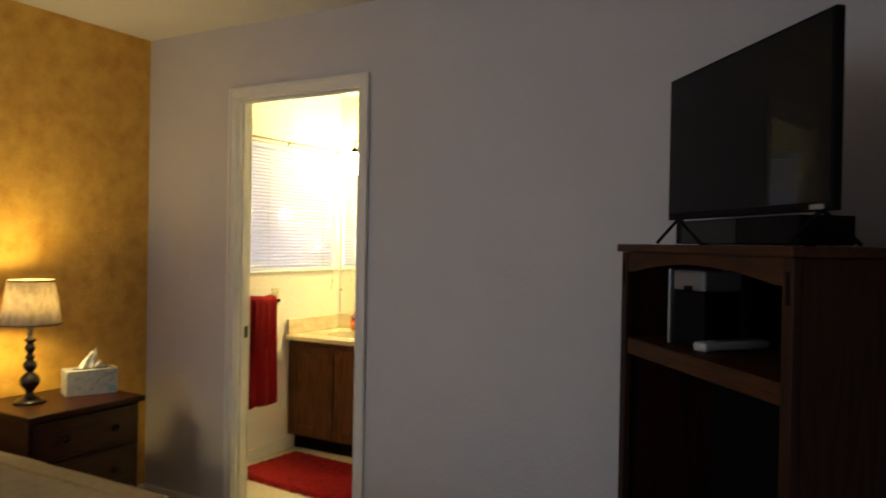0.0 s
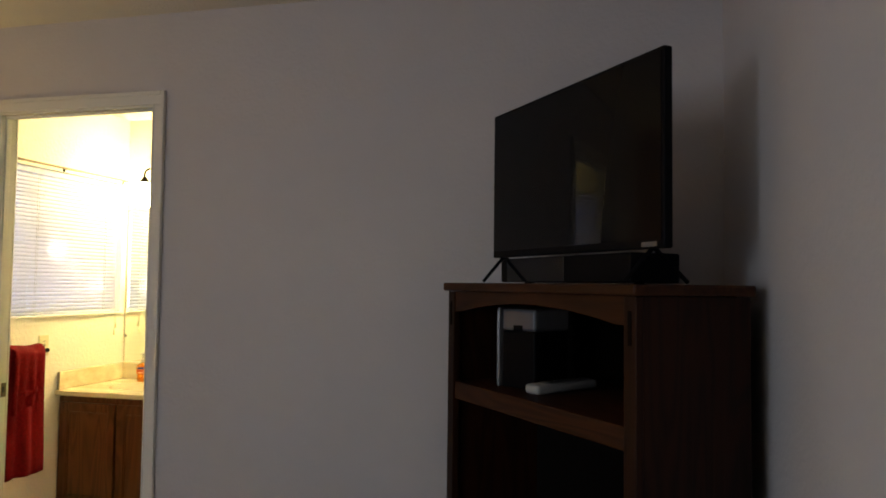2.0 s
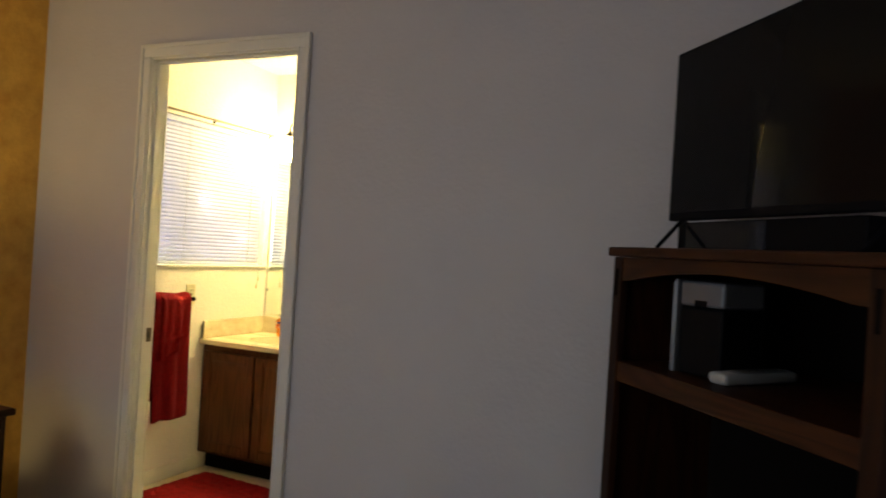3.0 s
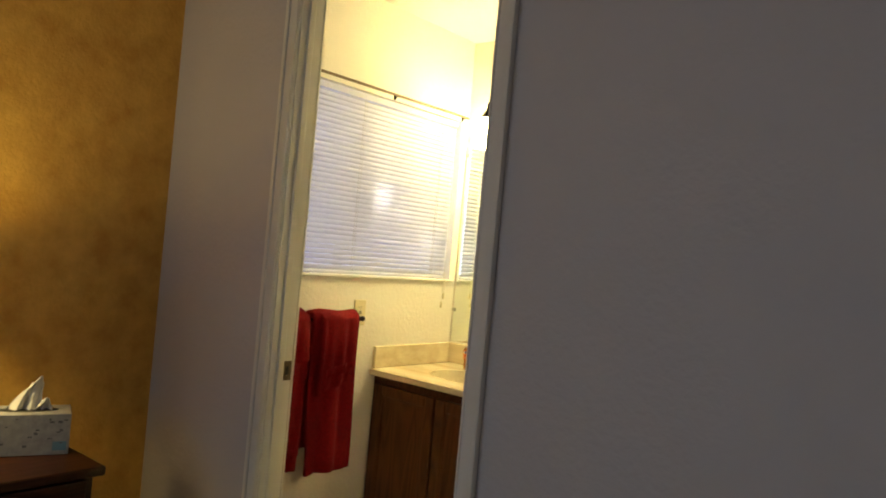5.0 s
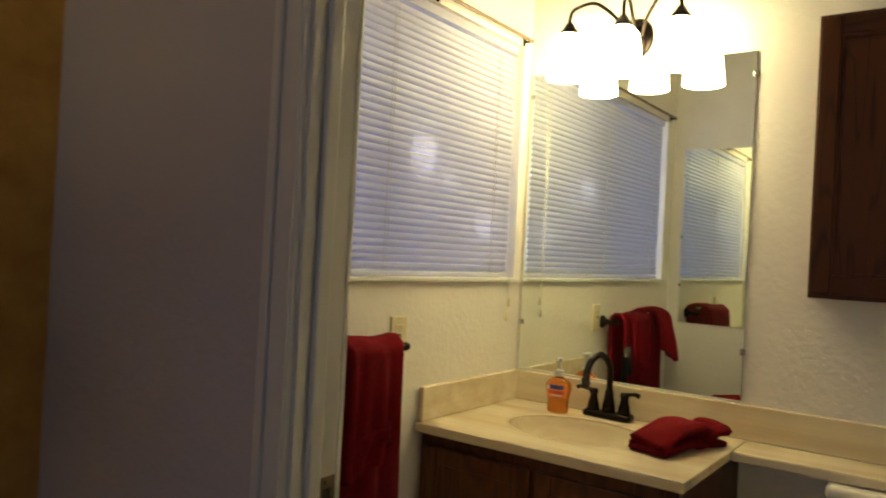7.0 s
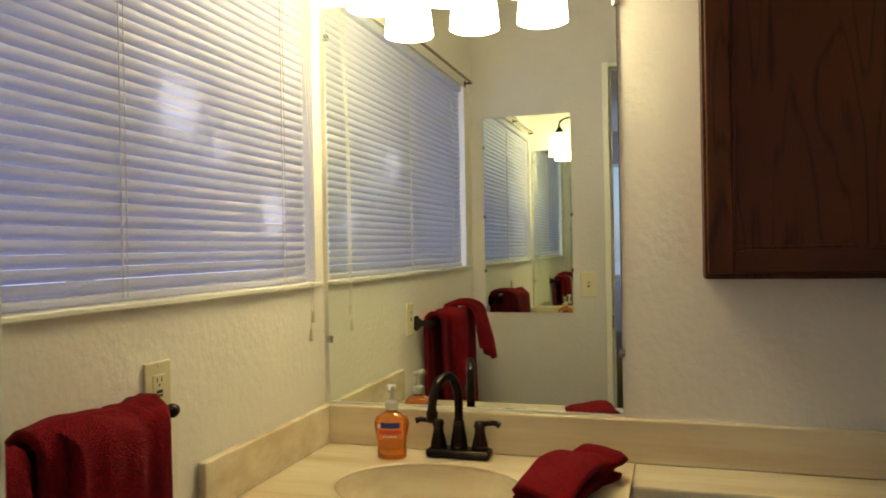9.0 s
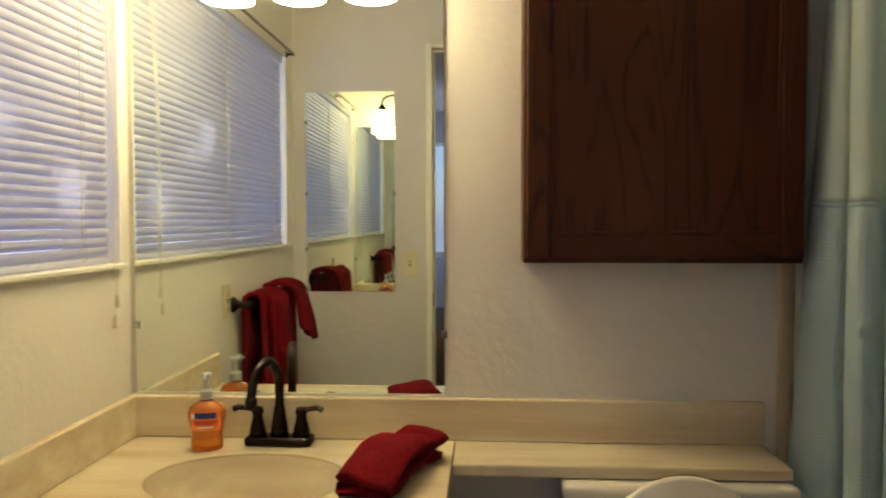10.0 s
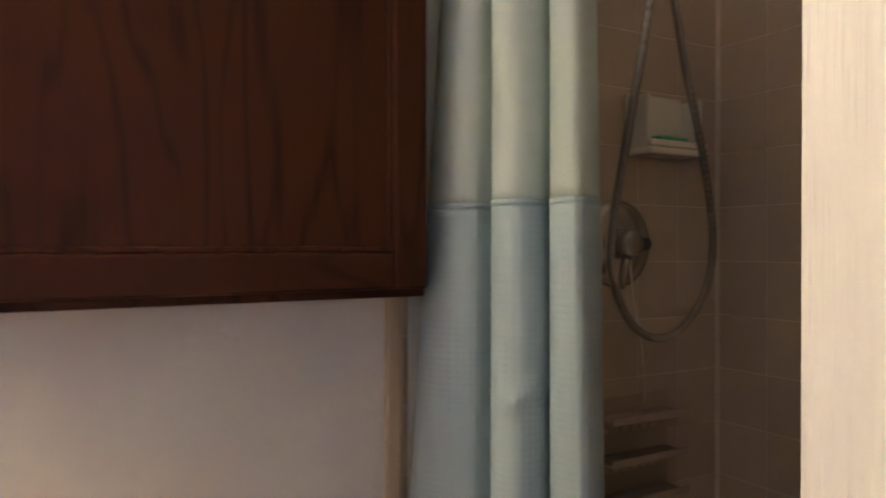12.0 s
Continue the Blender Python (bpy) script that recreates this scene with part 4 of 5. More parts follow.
def rug_fn(u, v):
    x, y = -0.42 + 0.84 * u, -0.27 + 0.54 * v
    e = min(u, 1 - u, v, 1 - v)
    z = 0.024 * min(1, e / 0.04) ** 0.5 + 0.008 * noise.noise(Vector((x * 40, y * 40, 2))) + 0.004
    return (x + 0.006 * noise.noise(Vector((y * 30, 1, 1))), y + 0.006 * noise.noise(Vector((x * 30, 5, 1))), max(z, 0.002))


part("shag", surface(rug_fn, 70, 46, 0), M_RUG, rug, smooth=True)

# ---- shower ----
tub = thing("bathtub", "cream enamel bathtub behind the curtain", "bathtub", (0, 0, 0))
part("apron", box((1.60, YI + 0.003, 0.0), (1.66, D - 0.003, 0.36), 0.012, 3), M_TUB, tub)
part("rim", merge(box((1.662, YI + 0.003, 0.33), (1.69, D - 0.003, 0.36), 0.006), box((XT - 0.06, YI + 0.003, 0.33), (XT - 0.003, D - 0.003, 0.36), 0.006),
                  box((1.692, YI + 0.003, 0.33), (XT - 0.062, YI + 0.06, 0.36), 0.006), box((1.692, D - 0.06, 0.33), (XT - 0.062, D - 0.003, 0.36), 0.006)), M_TUB, tub)
part("basin", box((1.69, YI + 0.06, 0.02), (XT - 0.06, D - 0.06, 0.05), 0.01), M_TUB, tub)
strip = tagged(link("tile_edge_trim", box((1.545, D - 0.014, 0.0), (1.572, D - 0.0005, 1.80), 0.005), M_STRIP), "beige vertical trim strip at the tile edge", "trim", kind="structure")

crod = thing("shower_curtain_rod", "white shower curtain rod across the tub", "curtain rod", (1.60, 0, 1.97))
part("rod", tube([(0, YI + 0.001, 0), (0, D - 0.001, 0)], 0.0125, 16), M_TRIM, crod)
for y, r in ((YI + 0.001, -90), (D - 0.001, 90)):
    part("flange", lathe([(0, 0), (0.03, 0), (0.028, 0.008), (0.014, 0.016), (0, 0.016)], 20, pose(0, y, 0, r)), M_TRIM, crod)


# gathered folds in plan: bearing in degrees and reach from a pivot, and the flare of the hem
FOLDS = [(30.1, 1.085, -3.4), (30.6, 1.055, -3.4), (31.7, 1.03, -2.6), (33.3, 1.025, -1.1), (35.0, 1.055, -0.1), (36.5, 1.05, 0), (35.1, 1, 0), (34.15, 0.962, 0), (34.6, 0.935, 0), (36.0, 0.922, 0),
         (37.6, 0.935, 0.1), (38.5, 0.965, 0.2), (39.0, 1, 0.2), (39.3, 0.985, 0.2), (38.75, 0.95, 0.2), (38.6, 0.922, 0.3), (39.15, 0.898, 0.5), (40.5, 0.886, 0.7), (41.6, 0.905, 0.9), (42.0, 0.945, 1.1), (41.6, 0.99, 1.1)]


def curtain_xy(v, k):
    """Plan line of the gathered curtain; v along it, k from top 0 to hem 1."""
    f = v * (len(FOLDS) - 1)
    i = min(int(f), len(FOLDS) - 2)
    t = f - i
    p0, p1, p2, p3 = [Vector(FOLDS[max(0, min(len(FOLDS) - 1, j))]) for j in (i - 1, i, i + 1, i + 2)]
    q = 0.5 * ((2 * p1) + (p2 - p0) * t + (2 * p0 - 5 * p1 + 4 * p2 - p3) * t * t + (3 * p1 - p0 - 3 * p2 + p3) * t ** 3)
    b = radians(q.x + q.z * (k - 0.2) * 1.7)
    return Vector((min(1.063 + q.y * math.sin(b), 1.80), min(0.604 + q.y * math.cos(b), D - 0.012)))


def curtain_fn(z0, z1, rough):
    def fn(u, v):
        z = z0 + (z1 - z0) * u
        k = (1.93 - z) / 1.73
        q = curtain_xy(v, k)
        n = noise.noise(Vector((v * 9, z * 3, 3))) * rough
        crease = math.exp(-((z - 1.06 - 0.35 * (v - 0.45)) / 0.012) ** 2 - ((v - 0.47) / 0.06) ** 2) * 0.012
        n -= crease if rough > 0 else 0
        return (q.x + n * 0.6, q.y + n * 0.4, z)
    return fn


cur = thing("shower_curtain", "pale blue shower curtain with a sheer top gathered to one side", "shower curtain")
part("lower_cloth", surface(curtain_fn(0.30, 1.308, 0.008), 110, 170, 0.0015, (0.86, 1.008)), M_CURTAIN, cur, "pale blue waffle-weave cloth", smooth=True)
part("sheer_panel", surface(curtain_fn(1.311, 1.935, 0.005), 36, 170, 0.001), M_SHEER, cur, "sheer greenish white panel", smooth=True)


def seam_fn(u, v):
    p = curtain_fn(1.3055, 1.3125, 0.0)(u, v)
    return (p[0] - 0.001, p[1] - 0.001, p[2])


part("liner", surface(lambda u, v: (1.577 + 0.12 * v + 0.005 * math.sin(v * 17 + u), D - 0.016 - 0.06 * v, 0.28 + 1.6 * u), 20, 24, 0.001), M_LINER, cur, "pale inner liner", smooth=True)
part("seam", surface(seam_fn, 2, 170, 0.002), M_CURTAIN, cur, smooth=True)
for i in range(8):
    q = curtain_xy(0.04 + i / 8.2, 0)
    part("ring", tube([(1.60 + 0.024 * math.cos(a), q.y, 1.957 + 0.03 * math.sin(a)) for a in [2 * math.pi * j / 20 for j in range(21)]], 0.002, 6, False), M_CHROME, cur)

# valve, hose, soap dish, caddy
val = thing("shower_valve", "round chrome shower valve on the tiled wall", "shower valve", (2.018, D - 0.0048, 1.256))
part("escutcheon", lathe([(0, 0.016), (0.035, 0.016), (0.067, 0.010), (0.080, 0.003), (0.081, 0), (0, 0)], 40, pose(0, 0, 0, 90)), M_NICKEL, val, smooth=True)
part("handle", merge(lathe([(0, 0.054), (0.020, 0.054), (0.026, 0.046), (0.028, 0.016), (0, 0.016)], 28, pose(-0.006, 0, 0, 90)), tube([(-0.012, -0.040, -0.012), (-0.034, -0.046, -0.078)], [0.009, 0.007], 10)), M_NICKEL, val, smooth=True)
part("stop_screw", lathe([(0, 0.02), (0.012, 0.02), (0.013, 0.008), (0, 0.008)], 16, pose(0.056, 0, 0.0, 90)), M_SLOT, val)
hose = thing("shower_hose", "ribbed metal hand-shower hose hanging in a loop", "shower hose", (-0.058, 0, 0.022))
hp = curve([(2.06, 1.585, 2.02), (2.075, 1.535, 1.86), (2.085, 1.53, 1.70), (2.035, 1.53, 1.45), (1.99, 1.53, 1.25), (2.0, 1.53, 1.16), (2.04, 1.53, 1.095), (2.10, 1.53, 1.068), (2.165, 1.53, 1.085), (2.225, 1.53, 1.15), (2.243, 1.53, 1.25), (2.215, 1.53, 1.40), (2.17, 1.53, 1.55), (2.13, 1.53, 1.72), (2.115, 1.54, 1.88), (2.11, 1.57, 1.98)], 26)
part("hose", tube(hp, [0.0070 + 0.0008 * (i % 2) for i in range(len(hp))], 8), M_NICKEL, hose)
part("arm", merge(tube([(2.085, D - 0.003, 2.0), (2.085, 1.55, 2.0)], 0.011, 12), lathe([(0, 0), (0.03, 0), (0.022, 0.01), (0, 0.012)], 20, pose(2.085, D - 0.002, 2.0, 90))), M_NICKEL, hose)
part("holder", box((2.04, 1.54, 1.985), (2.13, 1.585, 2.025), 0.01, 3), M_NICKEL, hose)
dish = thing("soap_dish", "white ceramic soap dish set in the shower tile", "soap dish", (2.106, D - 0.0048, 1.476))
part("back", box((-0.072, -0.012, -0.05), (0.072, 0, 0.058), 0.008, 3), M_PORCELAIN, dish, smooth=True)
part("tray", merge(box((-0.075, -0.07, -0.058), (0.075, -0.002, -0.045), 0.006, 3), box((-0.075, -0.07, -0.045), (0.075, -0.060, -0.032), 0.004), box((-0.072, -0.06, -0.05), (-0.062, -0.008, 0.05), 0.004), box((0.062, -0.06, -0.05), (0.072, -0.008, 0.05), 0.004)), M_PORCELAIN, dish, smooth=False)
barsoap = thing("soap_bar", "green bar of soap lying in the soap dish", "soap", (2.106, D - 0.042, 1.4315))
part("bar", box((-0.042, -0.02, 0), (0.042, 0.02, 0.022), 0.008, 3), mat("green_soap", (0.08, 0.42, 0.22), 0.35, var=0.1, vscale=20), barsoap, smooth=True)
cad = thing("shower_caddy", "three-tier tan plastic shower caddy hung on a cord from the valve", "shower caddy", (2.05, D - 0.0048, 0.01))
for z in (0.935, 0.862, 0.79):
    part("shelf", merge(box((-0.10, -0.06, z - 0.004), (0.09, -0.001, z), 0.0015), box((-0.10, -0.064, z - 0.004), (0.09, -0.0605, z + 0.010), 0.0015)), M_CADDY, cad)
    for i in range(7):
        part("slot", box((-0.09 + i * 0.024, -0.0022, z - 0.036), (-0.078 + i * 0.024, -0.0012, z - 0.026)), M_STRIP, cad)
part("back", box((-0.11, -0.0011, 0.70), (0.10, 0, 0.965), 0.0004, 1), M_CADDY, cad)
part("cord", tube(curve([(-0.03, -0.03, 1.235), (-0.01, -0.02, 1.15), (0.02, -0.012, 1.05), (0.03, -0.008, 0.95)], 8), 0.0016, 6), M_CORD, cad)

# ---- bedroom: television cabinet in the corner ----
FX, FY = 2.597, -0.307
TU = math.degrees(math.atan2(-0.767, 0.641))
tvc = thing("tv_cabinet", "dark cherry-stained corner cabinet with an arched open bay", "tv cabinet", (FX, FY, 0), TU)
# local x runs along the front, local y runs back to the corner
W, DP, TH = 0.862, 0.312, 1.378
part("top", prism([(0.0, -0.022), (W, -0.022), (W, DP + 0.004), (W * 0.62, 0.575), (W * 0.42, 0.575), (0.0, DP + 0.004)], TH - 0.024, TH, 0.005), M_CABX, tvc)
a, b = 0.012, W - 0.012
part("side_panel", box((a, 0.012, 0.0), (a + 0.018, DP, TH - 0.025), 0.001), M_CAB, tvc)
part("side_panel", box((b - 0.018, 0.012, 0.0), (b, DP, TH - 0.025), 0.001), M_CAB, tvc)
# near-black instead of cherry, so the bay's shade is in the panel's colour
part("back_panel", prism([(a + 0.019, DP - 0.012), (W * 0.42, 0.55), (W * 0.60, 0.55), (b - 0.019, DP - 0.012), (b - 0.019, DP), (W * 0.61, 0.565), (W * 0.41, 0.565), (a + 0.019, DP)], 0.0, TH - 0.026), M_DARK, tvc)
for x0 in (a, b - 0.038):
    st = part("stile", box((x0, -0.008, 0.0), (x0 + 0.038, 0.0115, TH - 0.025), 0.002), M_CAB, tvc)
    part("inlay", box((x0 + 0.014, -0.0095, TH - 0.125), (x0 + 0.026, -0.0082, TH - 0.055), 0.0005, 1), M_DARK, st, "dark inlaid bar")


def apron():
    bm = bmesh.new()
    n = 24
    x0, x1 = a + 0.039, b - 0.039
    rows = []
    for y in (-0.004, 0.014):
        lo, hi = [], []
        for i in range(n + 1):
            t = i / n
            z = TH - 0.085 + 0.032 * max(0.0, 1 - (2 * t - 1) ** 2 * 1.15)
            lo.append(bm.verts.new((x0 + (x1 - x0) * t, y, z)))
            hi.append(bm.verts.new((x0 + (x1 - x0) * t, y, TH - 0.025)))
        rows.append((lo, hi))
    (l0, h0), (l1, h1) = rows
    for i in range(n):
        bm.faces.new((l0[i], l0[i + 1], h0[i + 1], h0[i]))
        bm.faces.new((l1[i], h1[i], h1[i + 1], l1[i + 1]))
        bm.faces.new((l0[i], l1[i], l1[i + 1], l0[i + 1]))
    bmesh.ops.recalc_face_normals(bm, faces=bm.faces[:])
    return bm


part("arched_apron", apron(), M_CABX, tvc)
shz = 1.088
part("shelf", prism([(a + 0.019, 0.015), (b - 0.019, 0.015), (b - 0.019, DP - 0.014), (W * 0.6, 0.545), (W * 0.42, 0.545), (a + 0.019, DP - 0.014)], shz - 0.02, shz - 0.001), M_CABX, tvc)
part("shelf_edge", box((a + 0.039, -0.004, shz - 0.05), (b - 0.039, 0.0145, shz), 0.003), M_CABX, tvc)
part("lower_shelf", prism([(a + 0.019, 0.015), (b - 0.019, 0.015), (b - 0.019, DP - 0.014), (W * 0.6, 0.545), (W * 0.42, 0.545), (a + 0.019, DP - 0.014)], 0.45, 0.47), M_CABX, tvc)
part("base_rail", box((a + 0.039, -0.004, 0.0), (b - 0.039, 0.0145, 0.10), 0.003), M_CABX, tvc)


def on_cabinet(x, y, z):
    return Matrix.Translation((FX, FY, 0)) @ Matrix.Rotation(radians(TU), 4, 'Z') @ Vector((x, y, z))


# television
p = on_cabinet(0.381, 0.160, TH)
tv = thing("television", "black flat-screen television on V-shaped feet", "television", p, TU - 1.8)
TW, TZ0, TZ1 = 0.792, 0.080, 0.530
part("bezel", merge(box((-TW / 2, -0.012, TZ0), (TW / 2, 0.012, TZ1), 0.004), box((-TW / 2 + 0.06, 0.0122, TZ0 + 0.02), (TW / 2 - 0.06, 0.055, TZ1 - 0.12), 0.015)), M_BLACK, tv)
part("screen", box((-TW / 2 + 0.009, -0.0135, TZ0 + 0.02), (TW / 2 - 0.009, -0.0122, TZ1 - 0.009)), M_SCREEN, tv, "dark glossy screen")
part("logo", box((TW / 2 - 0.075, -0.0142, TZ0 + 0.004), (TW / 2 - 0.025, -0.0123, TZ0 + 0.015)), M_SILVER, tv)
for sgn in (-1, 1):
    part("foot", merge(tube([(sgn * 0.345, 0.0, TZ0 + 0.004), (sgn * 0.338, -0.075, 0.0055)], 0.0055, 8), tube([(sgn * 0.345, 0.0, TZ0 + 0.004), (sgn * 0.338, 0.105, 0.0055)], 0.0055, 8)), M_BLACK, tv)
p = on_cabinet(0.381, 0.182, TH)
stb = thing("cable_box", "glossy black cable box under the television", "cable box", p, TU - 1.8)
part("case", box((-0.368, -0.02, 0.004), (0.262, 0.13, 0.076), 0.004), M_BLACK, stb)
part("front_panel", box((-0.325, -0.0225, 0.006), (-0.015, -0.0202, 0.074), 0.0008, 1), M_GLOSS, stb, "mirror-gloss front panel")
for x in (-0.3, 0.22):
    part("foot", lathe([(0, 0), (0.012, 0), (0.012, 0.0045), (0, 0.0045)], 14, pose(x, 0.04, 0)), M_BLACK, stb)

# things in the open bay
p = on_cabinet(0.240, 0.155, shz)
rou = thing("modem", "grey and black modem box standing in the cabinet bay", "modem", p, TU + 14)
part("case", box((-0.062, -0.07, 0.0), (0.062, 0.07, 0.158), 0.006), M_BLACK, rou)
part("top_band", box((-0.0632, -0.0712, 0.159), (0.0632, 0.0712, 0.218), 0.008, 3), M_GREY, rou, "light grey upper housing")
part("front_notch", box((-0.018, -0.0722, 0.159), (0.018, -0.0714, 0.174), 0.0003, 1), M_BLACK, rou)
part("side_fin", box((-0.073, -0.08, 0.0), (-0.0655, 0.05, 0.222), 0.003), M_SILVER, rou, "silver side fin")
part("side_fin", box((-0.088, -0.068, 0.0), (-0.082, 0.05, 0.214), 0.003), M_SILVER, rou)
p = on_cabinet(0.340, 0.175, shz)
rem = thing("remote_control", "long white remote control lying on the shelf", "remote control", p, TU + 102)
part("body", box((-0.118, -0.026, 0.0), (0.118, 0.026, 0.026), 0.010, 3), M_WHITEP, rem, smooth=True)
part("keypad", box((-0.070, -0.019, 0.0255), (0.104, 0.019, 0.0275), 0.0008, 1), M_GREY, rem, "grey keypad")
for i in range(7):
    part("key_row", box((-0.058 + i * 0.022, -0.014, 0.0272), (-0.046 + i * 0.022, 0.014, 0.0292), 0.0008, 1), M_SLOT, rem)

# ---- nightstand, lamp, tissues, bed ----
ns = thing("nightstand", "dark red-brown wooden nightstand with drawers beside the bed", "nightstand", (0, 0, 0))
NX0, NX1, NY0, NY1, NZ = XO + 0.014, 0.432, -0.925, -0.418, 0.661
part("top", box((NX0, NY0 - 0.015, NZ - 0.026), (NX1 + 0.025, NY1 + 0.022, NZ), 0.007, 3), M_NIGHT, ns)
part("body", box((NX0, NY0, 0.06), (NX1, NY1, NZ - 0.0265), 0.003), M_NIGHT, ns)
part("plinth", box((NX0 + 0.01, NY0 + 0.01, 0.0), (NX1 - 0.015, NY1 - 0.01, 0.0595)), M_NIGHT, ns)
for z0, z1 in ((0.465, 0.628), (0.275, 0.452), (0.08, 0.262)):
    dr = part("drawer", box((NX1 + 0.0005, NY0 + 0.022, z0), (NX1 + 0.016, NY1 - 0.022, z1), 0.005), M_NIGHT, ns)
    part("knob", lathe([(0, 0.026), (0.012, 0.024), (0.015, 0.016), (0.008, 0.006), (0.008, 0), (0, 0)], 18, pose(NX1 + 0.016, NY1 - 0.14, (z0 + z1) / 2, 0, 90, 0)), M_BRONZE, dr)
    part("knob", lathe([(0, 0.026), (0.012, 0.024), (0.015, 0.016), (0.008, 0.006), (0.008, 0), (0, 0)], 18, pose(NX1 + 0.016, NY0 + 0.14, (z0 + z1) / 2, 0, 90, 0)), M_BRONZE, dr)

lamp = thing("table_lamp", "lit table lamp with a linen shade and dark turned base", "lamp", (0.192, -0.775, NZ))
part("base", lathe([(0, 0), (0.062, 0), (0.063, 0.007), (0.058, 0.012), (0.04, 0.018), (0.028, 0.026), (0.018, 0.034), (0.016, 0.05), (0.024, 0.062), (0.036, 0.078), (0.040, 0.094), (0.036, 0.11), (0.022, 0.124), (0.015, 0.130),
                    (0.015, 0.136), (0.024, 0.146), (0.029, 0.160), (0.024, 0.174), (0.014, 0.182), (0.018, 0.19), (0.020, 0.197), (0.014, 0.204), (0.012, 0.212), (0.018, 0.222), (0.023, 0.234), (0.018, 0.246), (0.012, 0.254),
                    (0.02, 0.262), (0.024, 0.270), (0.012, 0.276), (0.010, 0.30), (0.010, 0.36), (0, 0.36)], 32), M_LAMPBASE, lamp, smooth=True)
part("shade", lathe([(0.119, 0.335), (0.090, 0.522), (0.0885, 0.522), (0.1175, 0.335), (0.119, 0.335)], 48), M_LINEN, lamp, "linen drum shade lit from within", smooth=True)
part("shade_trim", lathe([(0.1205, 0.333), (0.1205, 0.341), (0.1170, 0.341), (0.1170, 0.333), (0.1205, 0.333)], 48), M_SHADETRIM, lamp)
part("shade_trim", lathe([(0.0918, 0.517), (0.0908, 0.525), (0.0875, 0.525), (0.0885, 0.517), (0.0918, 0.517)], 48), M_SHADETRIM, lamp)
part("harp", merge(*[tube([(0.010, 0, 0.37), (0.087 * math.cos(q), 0.087 * math.sin(q), 0.515)], 0.0018, 6) for q in (0, 2.09, 4.19)]), M_BRONZE, lamp)

tis = thing("tissue_box", "white patterned tissue box with a tissue pulled up", "tissue box", (0.264, -0.530, NZ), 67.6)
# local x runs along the long side
part("carton", box((-0.107, 0.0, 0.0), (0.107, 0.115, 0.112), 0.002), M_BOX, tis)
part("opening", prism([(0.075 * math.cos(q), 0.0575 + 0.028 * math.sin(q)) for q in [2 * math.pi * i / 24 for i in range(24)]], 0.1121, 0.1128), M_SLOT, tis)
for i in range(16):
    x, z = random.uniform(-0.095, 0.09), random.uniform(0.015, 0.1)
    part("printed_mark", box((x, -0.0006, z), (x + random.uniform(0.005, 0.012), -0.0001, z + random.uniform(0.003, 0.007))), M_GREY, tis)
part("printed_badge", box((0.066, -0.0006, 0.012), (0.1, -0.0001, 0.036)), M_TEAL, tis, "blue-grey printed badge")


def tissue(height, wide, x0, lean, seed):
    """One peak of tissue drawn up out of the slot: a pinched, creased sheet."""
    def fn(u, v):
        q = (v - 0.5) * 2
        w = wide * (1 - u) ** 0.7 + 0.006
        crease = 0.010 * math.sin(v * 15 + seed) * (1 - 0.6 * u) + 0.006 * noise.noise(Vector((u * 5, v * 7, seed)))
        z = 0.108 + height * u * (1 - 0.22 * q * q) + 0.004 * math.sin(v * 19 + seed)
        return (x0 + q * w + lean * u * u, 0.0575 + crease + 0.012 * u * q, z)
    return surface(fn, 18, 54, 0.0008)


sheet = part("tissue", tissue(0.098, 0.040, -0.008, 0.034, 1), M_PAPER, tis, "white pulled-up tissue", smooth=True)
part("tissue_fold", tissue(0.036, 0.022, 0.036, 0.008, 4), M_PAPER, sheet, smooth=True)

bed = thing("bed", "bed with a tan quilted bedspread beside the nightstand", "bed")


def spread(u, v):
    x = 0.06 + 1.74 * u
    s = v * 2.6
    if s < 0.5:
        y, z = -1.0 + 0.018 * math.sin(x * 14), 0.02 + s
    elif s < 2.1:
        y, z = -1.0 - (s - 0.5), 0.56
    else:
        y, z = -2.6, 0.56 - (s - 2.1)
    k = min(max((s - 0.44) / 0.12, 0), 1)
    if s < 0.62:
        y -= 0.05 * k * k
        z = min(z, 0.555) if s < 0.5 else 0.56 - 0.02 * max(0, 0.62 - s) / 0.12
    z += 0.004 * noise.noise(Vector((x * 4, y * 4, 0))) * min(max((z - 0.3) / 0.2, 0), 1)
    if u > 0.985:
        z *= 0.98
    return (x, y, max(z, 0.02) * 1.03)


part("bedspread", surface(spread, 60, 80, 0.012), M_BED, bed, smooth=True)
part("mattress", box((0.08, -2.56, 0.30), (1.77, -1.07, 0.525), 0.05, 3), M_PAPER, bed)
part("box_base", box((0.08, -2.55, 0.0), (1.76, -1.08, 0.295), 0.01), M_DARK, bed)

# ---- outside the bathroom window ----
# unseen leaf mass, added so the sun reaches the blind only through GAPS
leaf_screen = thing("shrub", "unseen leaf screen added outside the bathroom window to break up the sun", "shrub", (-1.0, 0.9, -0.3), kind="stuff")
part("trunk", tube(curve([(0, 0, 0), (0.03, 0.04, 0.7), (-0.05, 0.1, 1.5), (0.04, 0.0, 2.6)], 6), [0.05] * 7 + [0.035] * 6 + [0.02] * 6, 8), M_NIGHT, leaf_screen)

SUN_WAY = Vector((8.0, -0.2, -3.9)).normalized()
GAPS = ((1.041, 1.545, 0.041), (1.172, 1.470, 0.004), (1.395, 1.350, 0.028))


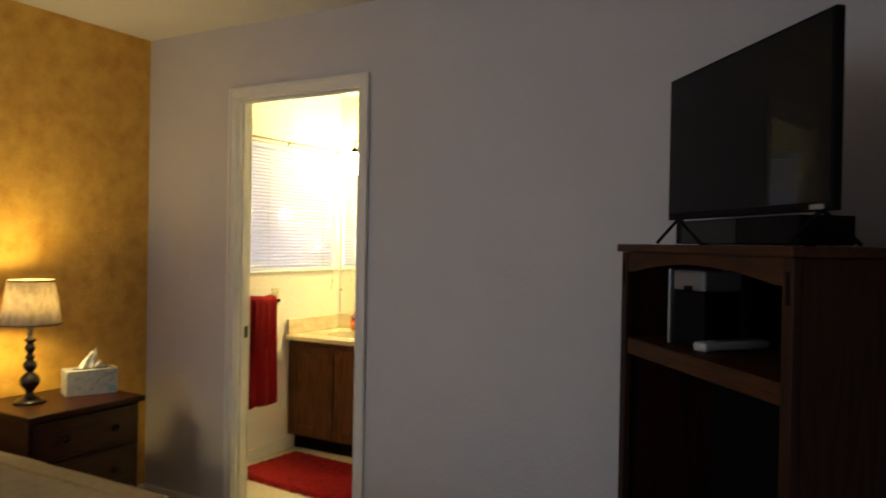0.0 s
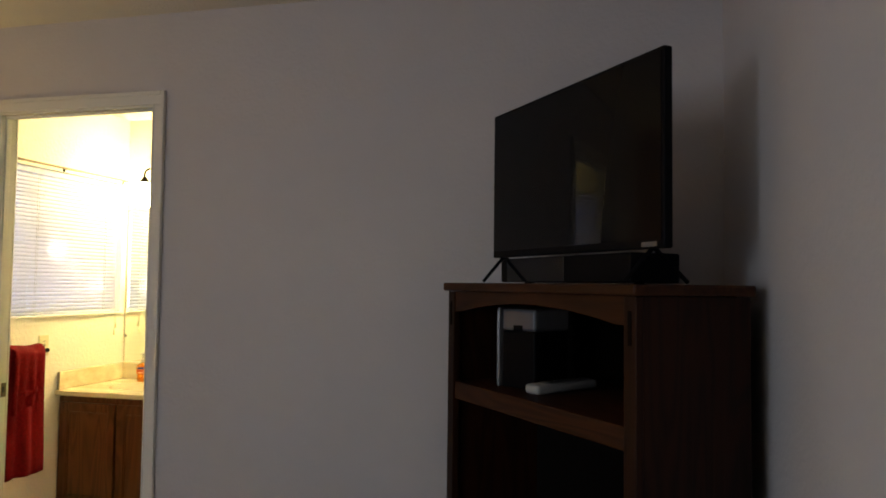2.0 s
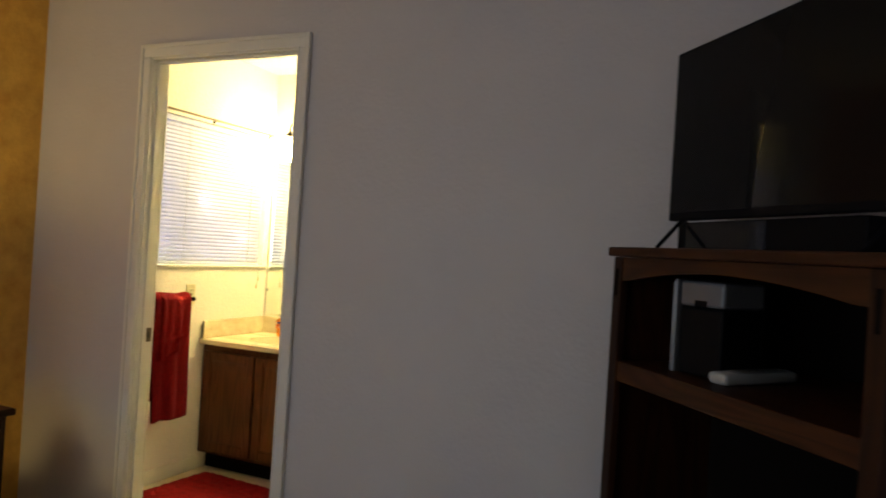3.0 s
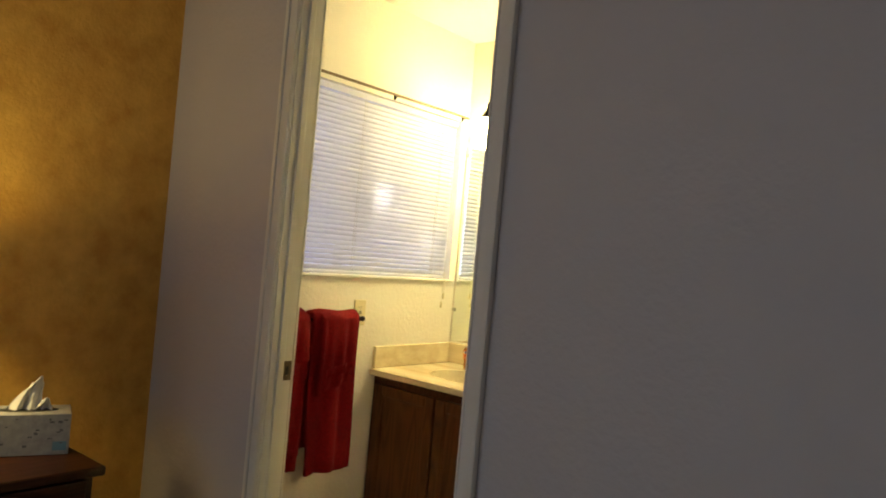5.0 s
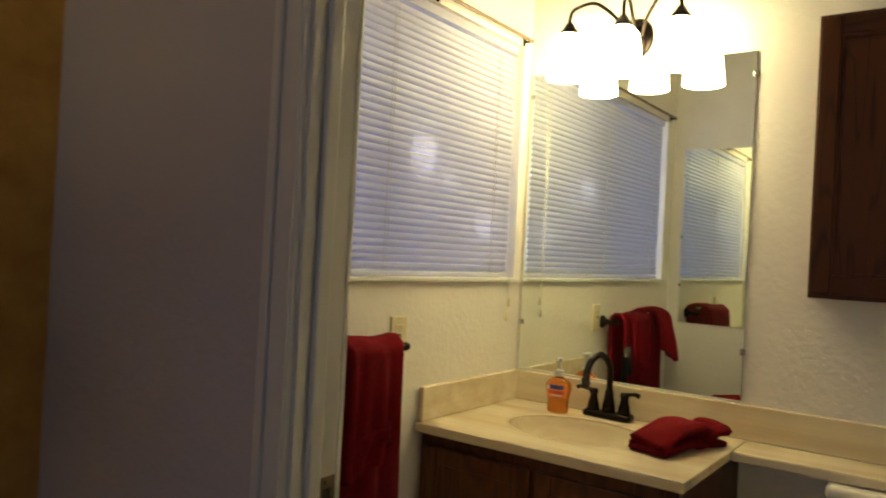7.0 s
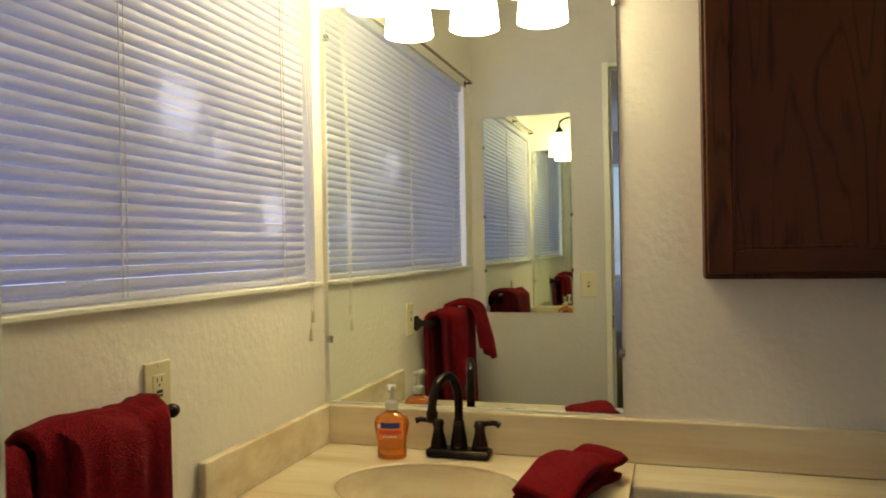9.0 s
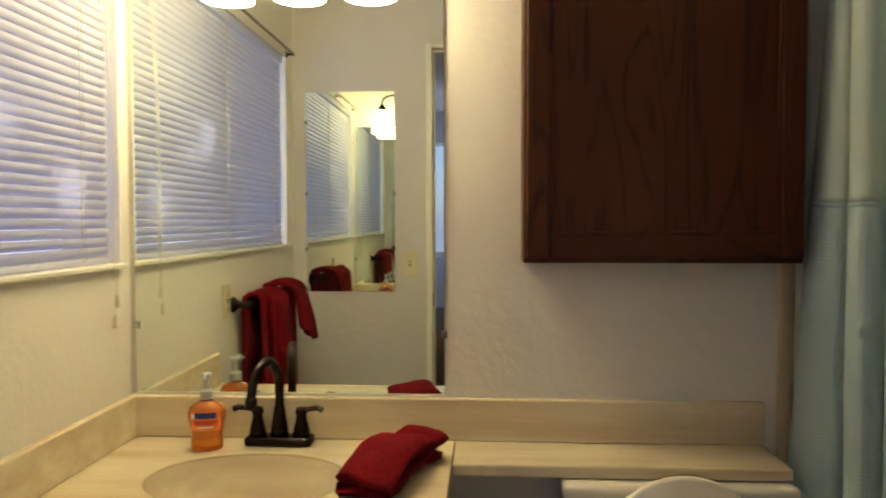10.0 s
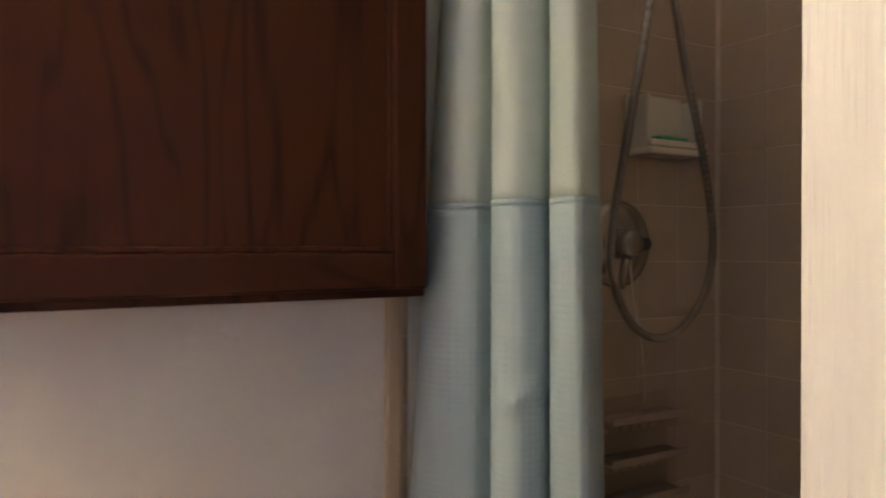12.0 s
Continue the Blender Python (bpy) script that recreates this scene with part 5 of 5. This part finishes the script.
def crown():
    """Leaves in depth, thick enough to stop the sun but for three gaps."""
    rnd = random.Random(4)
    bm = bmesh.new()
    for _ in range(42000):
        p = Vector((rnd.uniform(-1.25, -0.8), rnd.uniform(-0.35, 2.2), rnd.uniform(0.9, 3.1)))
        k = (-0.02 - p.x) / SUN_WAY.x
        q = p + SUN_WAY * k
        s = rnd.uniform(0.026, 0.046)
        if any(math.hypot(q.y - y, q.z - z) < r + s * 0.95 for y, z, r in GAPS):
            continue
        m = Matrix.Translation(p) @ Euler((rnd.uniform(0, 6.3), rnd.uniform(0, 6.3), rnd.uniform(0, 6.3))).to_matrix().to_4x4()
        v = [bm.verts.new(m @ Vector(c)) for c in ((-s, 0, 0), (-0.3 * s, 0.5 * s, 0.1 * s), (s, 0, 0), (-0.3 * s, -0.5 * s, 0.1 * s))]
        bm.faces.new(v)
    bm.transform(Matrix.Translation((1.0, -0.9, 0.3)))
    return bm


part("crown", crown(), M_LEAF, leaf_screen)

# ---- tiles of the shower, last ----
def tile_mesh(w, h):
    bm = box((0.001, -0.0015, 0.001), (w - 0.001, 0, h - 0.001), 0.0006, 1)
    me = bpy.data.meshes.new("tile")
    bm.to_mesh(me)
    bm.free()
    me.materials.append(M_TILE)
    return me


TS, TILE_Z0, NZT = 0.1075, 0.362, 13
wall_a = structure("tiled_wall_plumbing", box((1.573, D - 0.0035, 0.36), (XT - 0.0005, D - 0.0003, TILE_Z0 + NZT * TS + 0.002)), M_GROUT, "tan ceramic tile wall with the shower valve", "tiled wall")
wall_b = structure("tiled_wall_end", box((XT - 0.0035, YI + 0.001, 0.36), (XT - 0.0003, D - 0.004, TILE_Z0 + NZT * TS + 0.002)), M_GROUT, "tan ceramic tile wall at the end of the shower", "tiled wall")
tm = tile_mesh(TS, TS)
CUT = XT - 0.010 - 6 * TS - 1.575      # width of the cut tiles at the trim strip
cut_tile = tile_mesh(CUT, TS)
for i in range(7):
    for j in range(NZT):
        o = new("tile", tm if i < 6 else cut_tile)
        o.parent = wall_a
        o.matrix_basis = pose(XT - 0.010 - (i + 1) * TS if i < 6 else 1.575, D - 0.0032, TILE_Z0 + j * TS)
for i in range(13):
    for j in range(NZT):
        o = new("tile", tm)
        o.parent = wall_b
        o.matrix_basis = pose(XT - 0.0032, D - 0.010 - i * TS, TILE_Z0 + j * TS, 0, 0, -90)
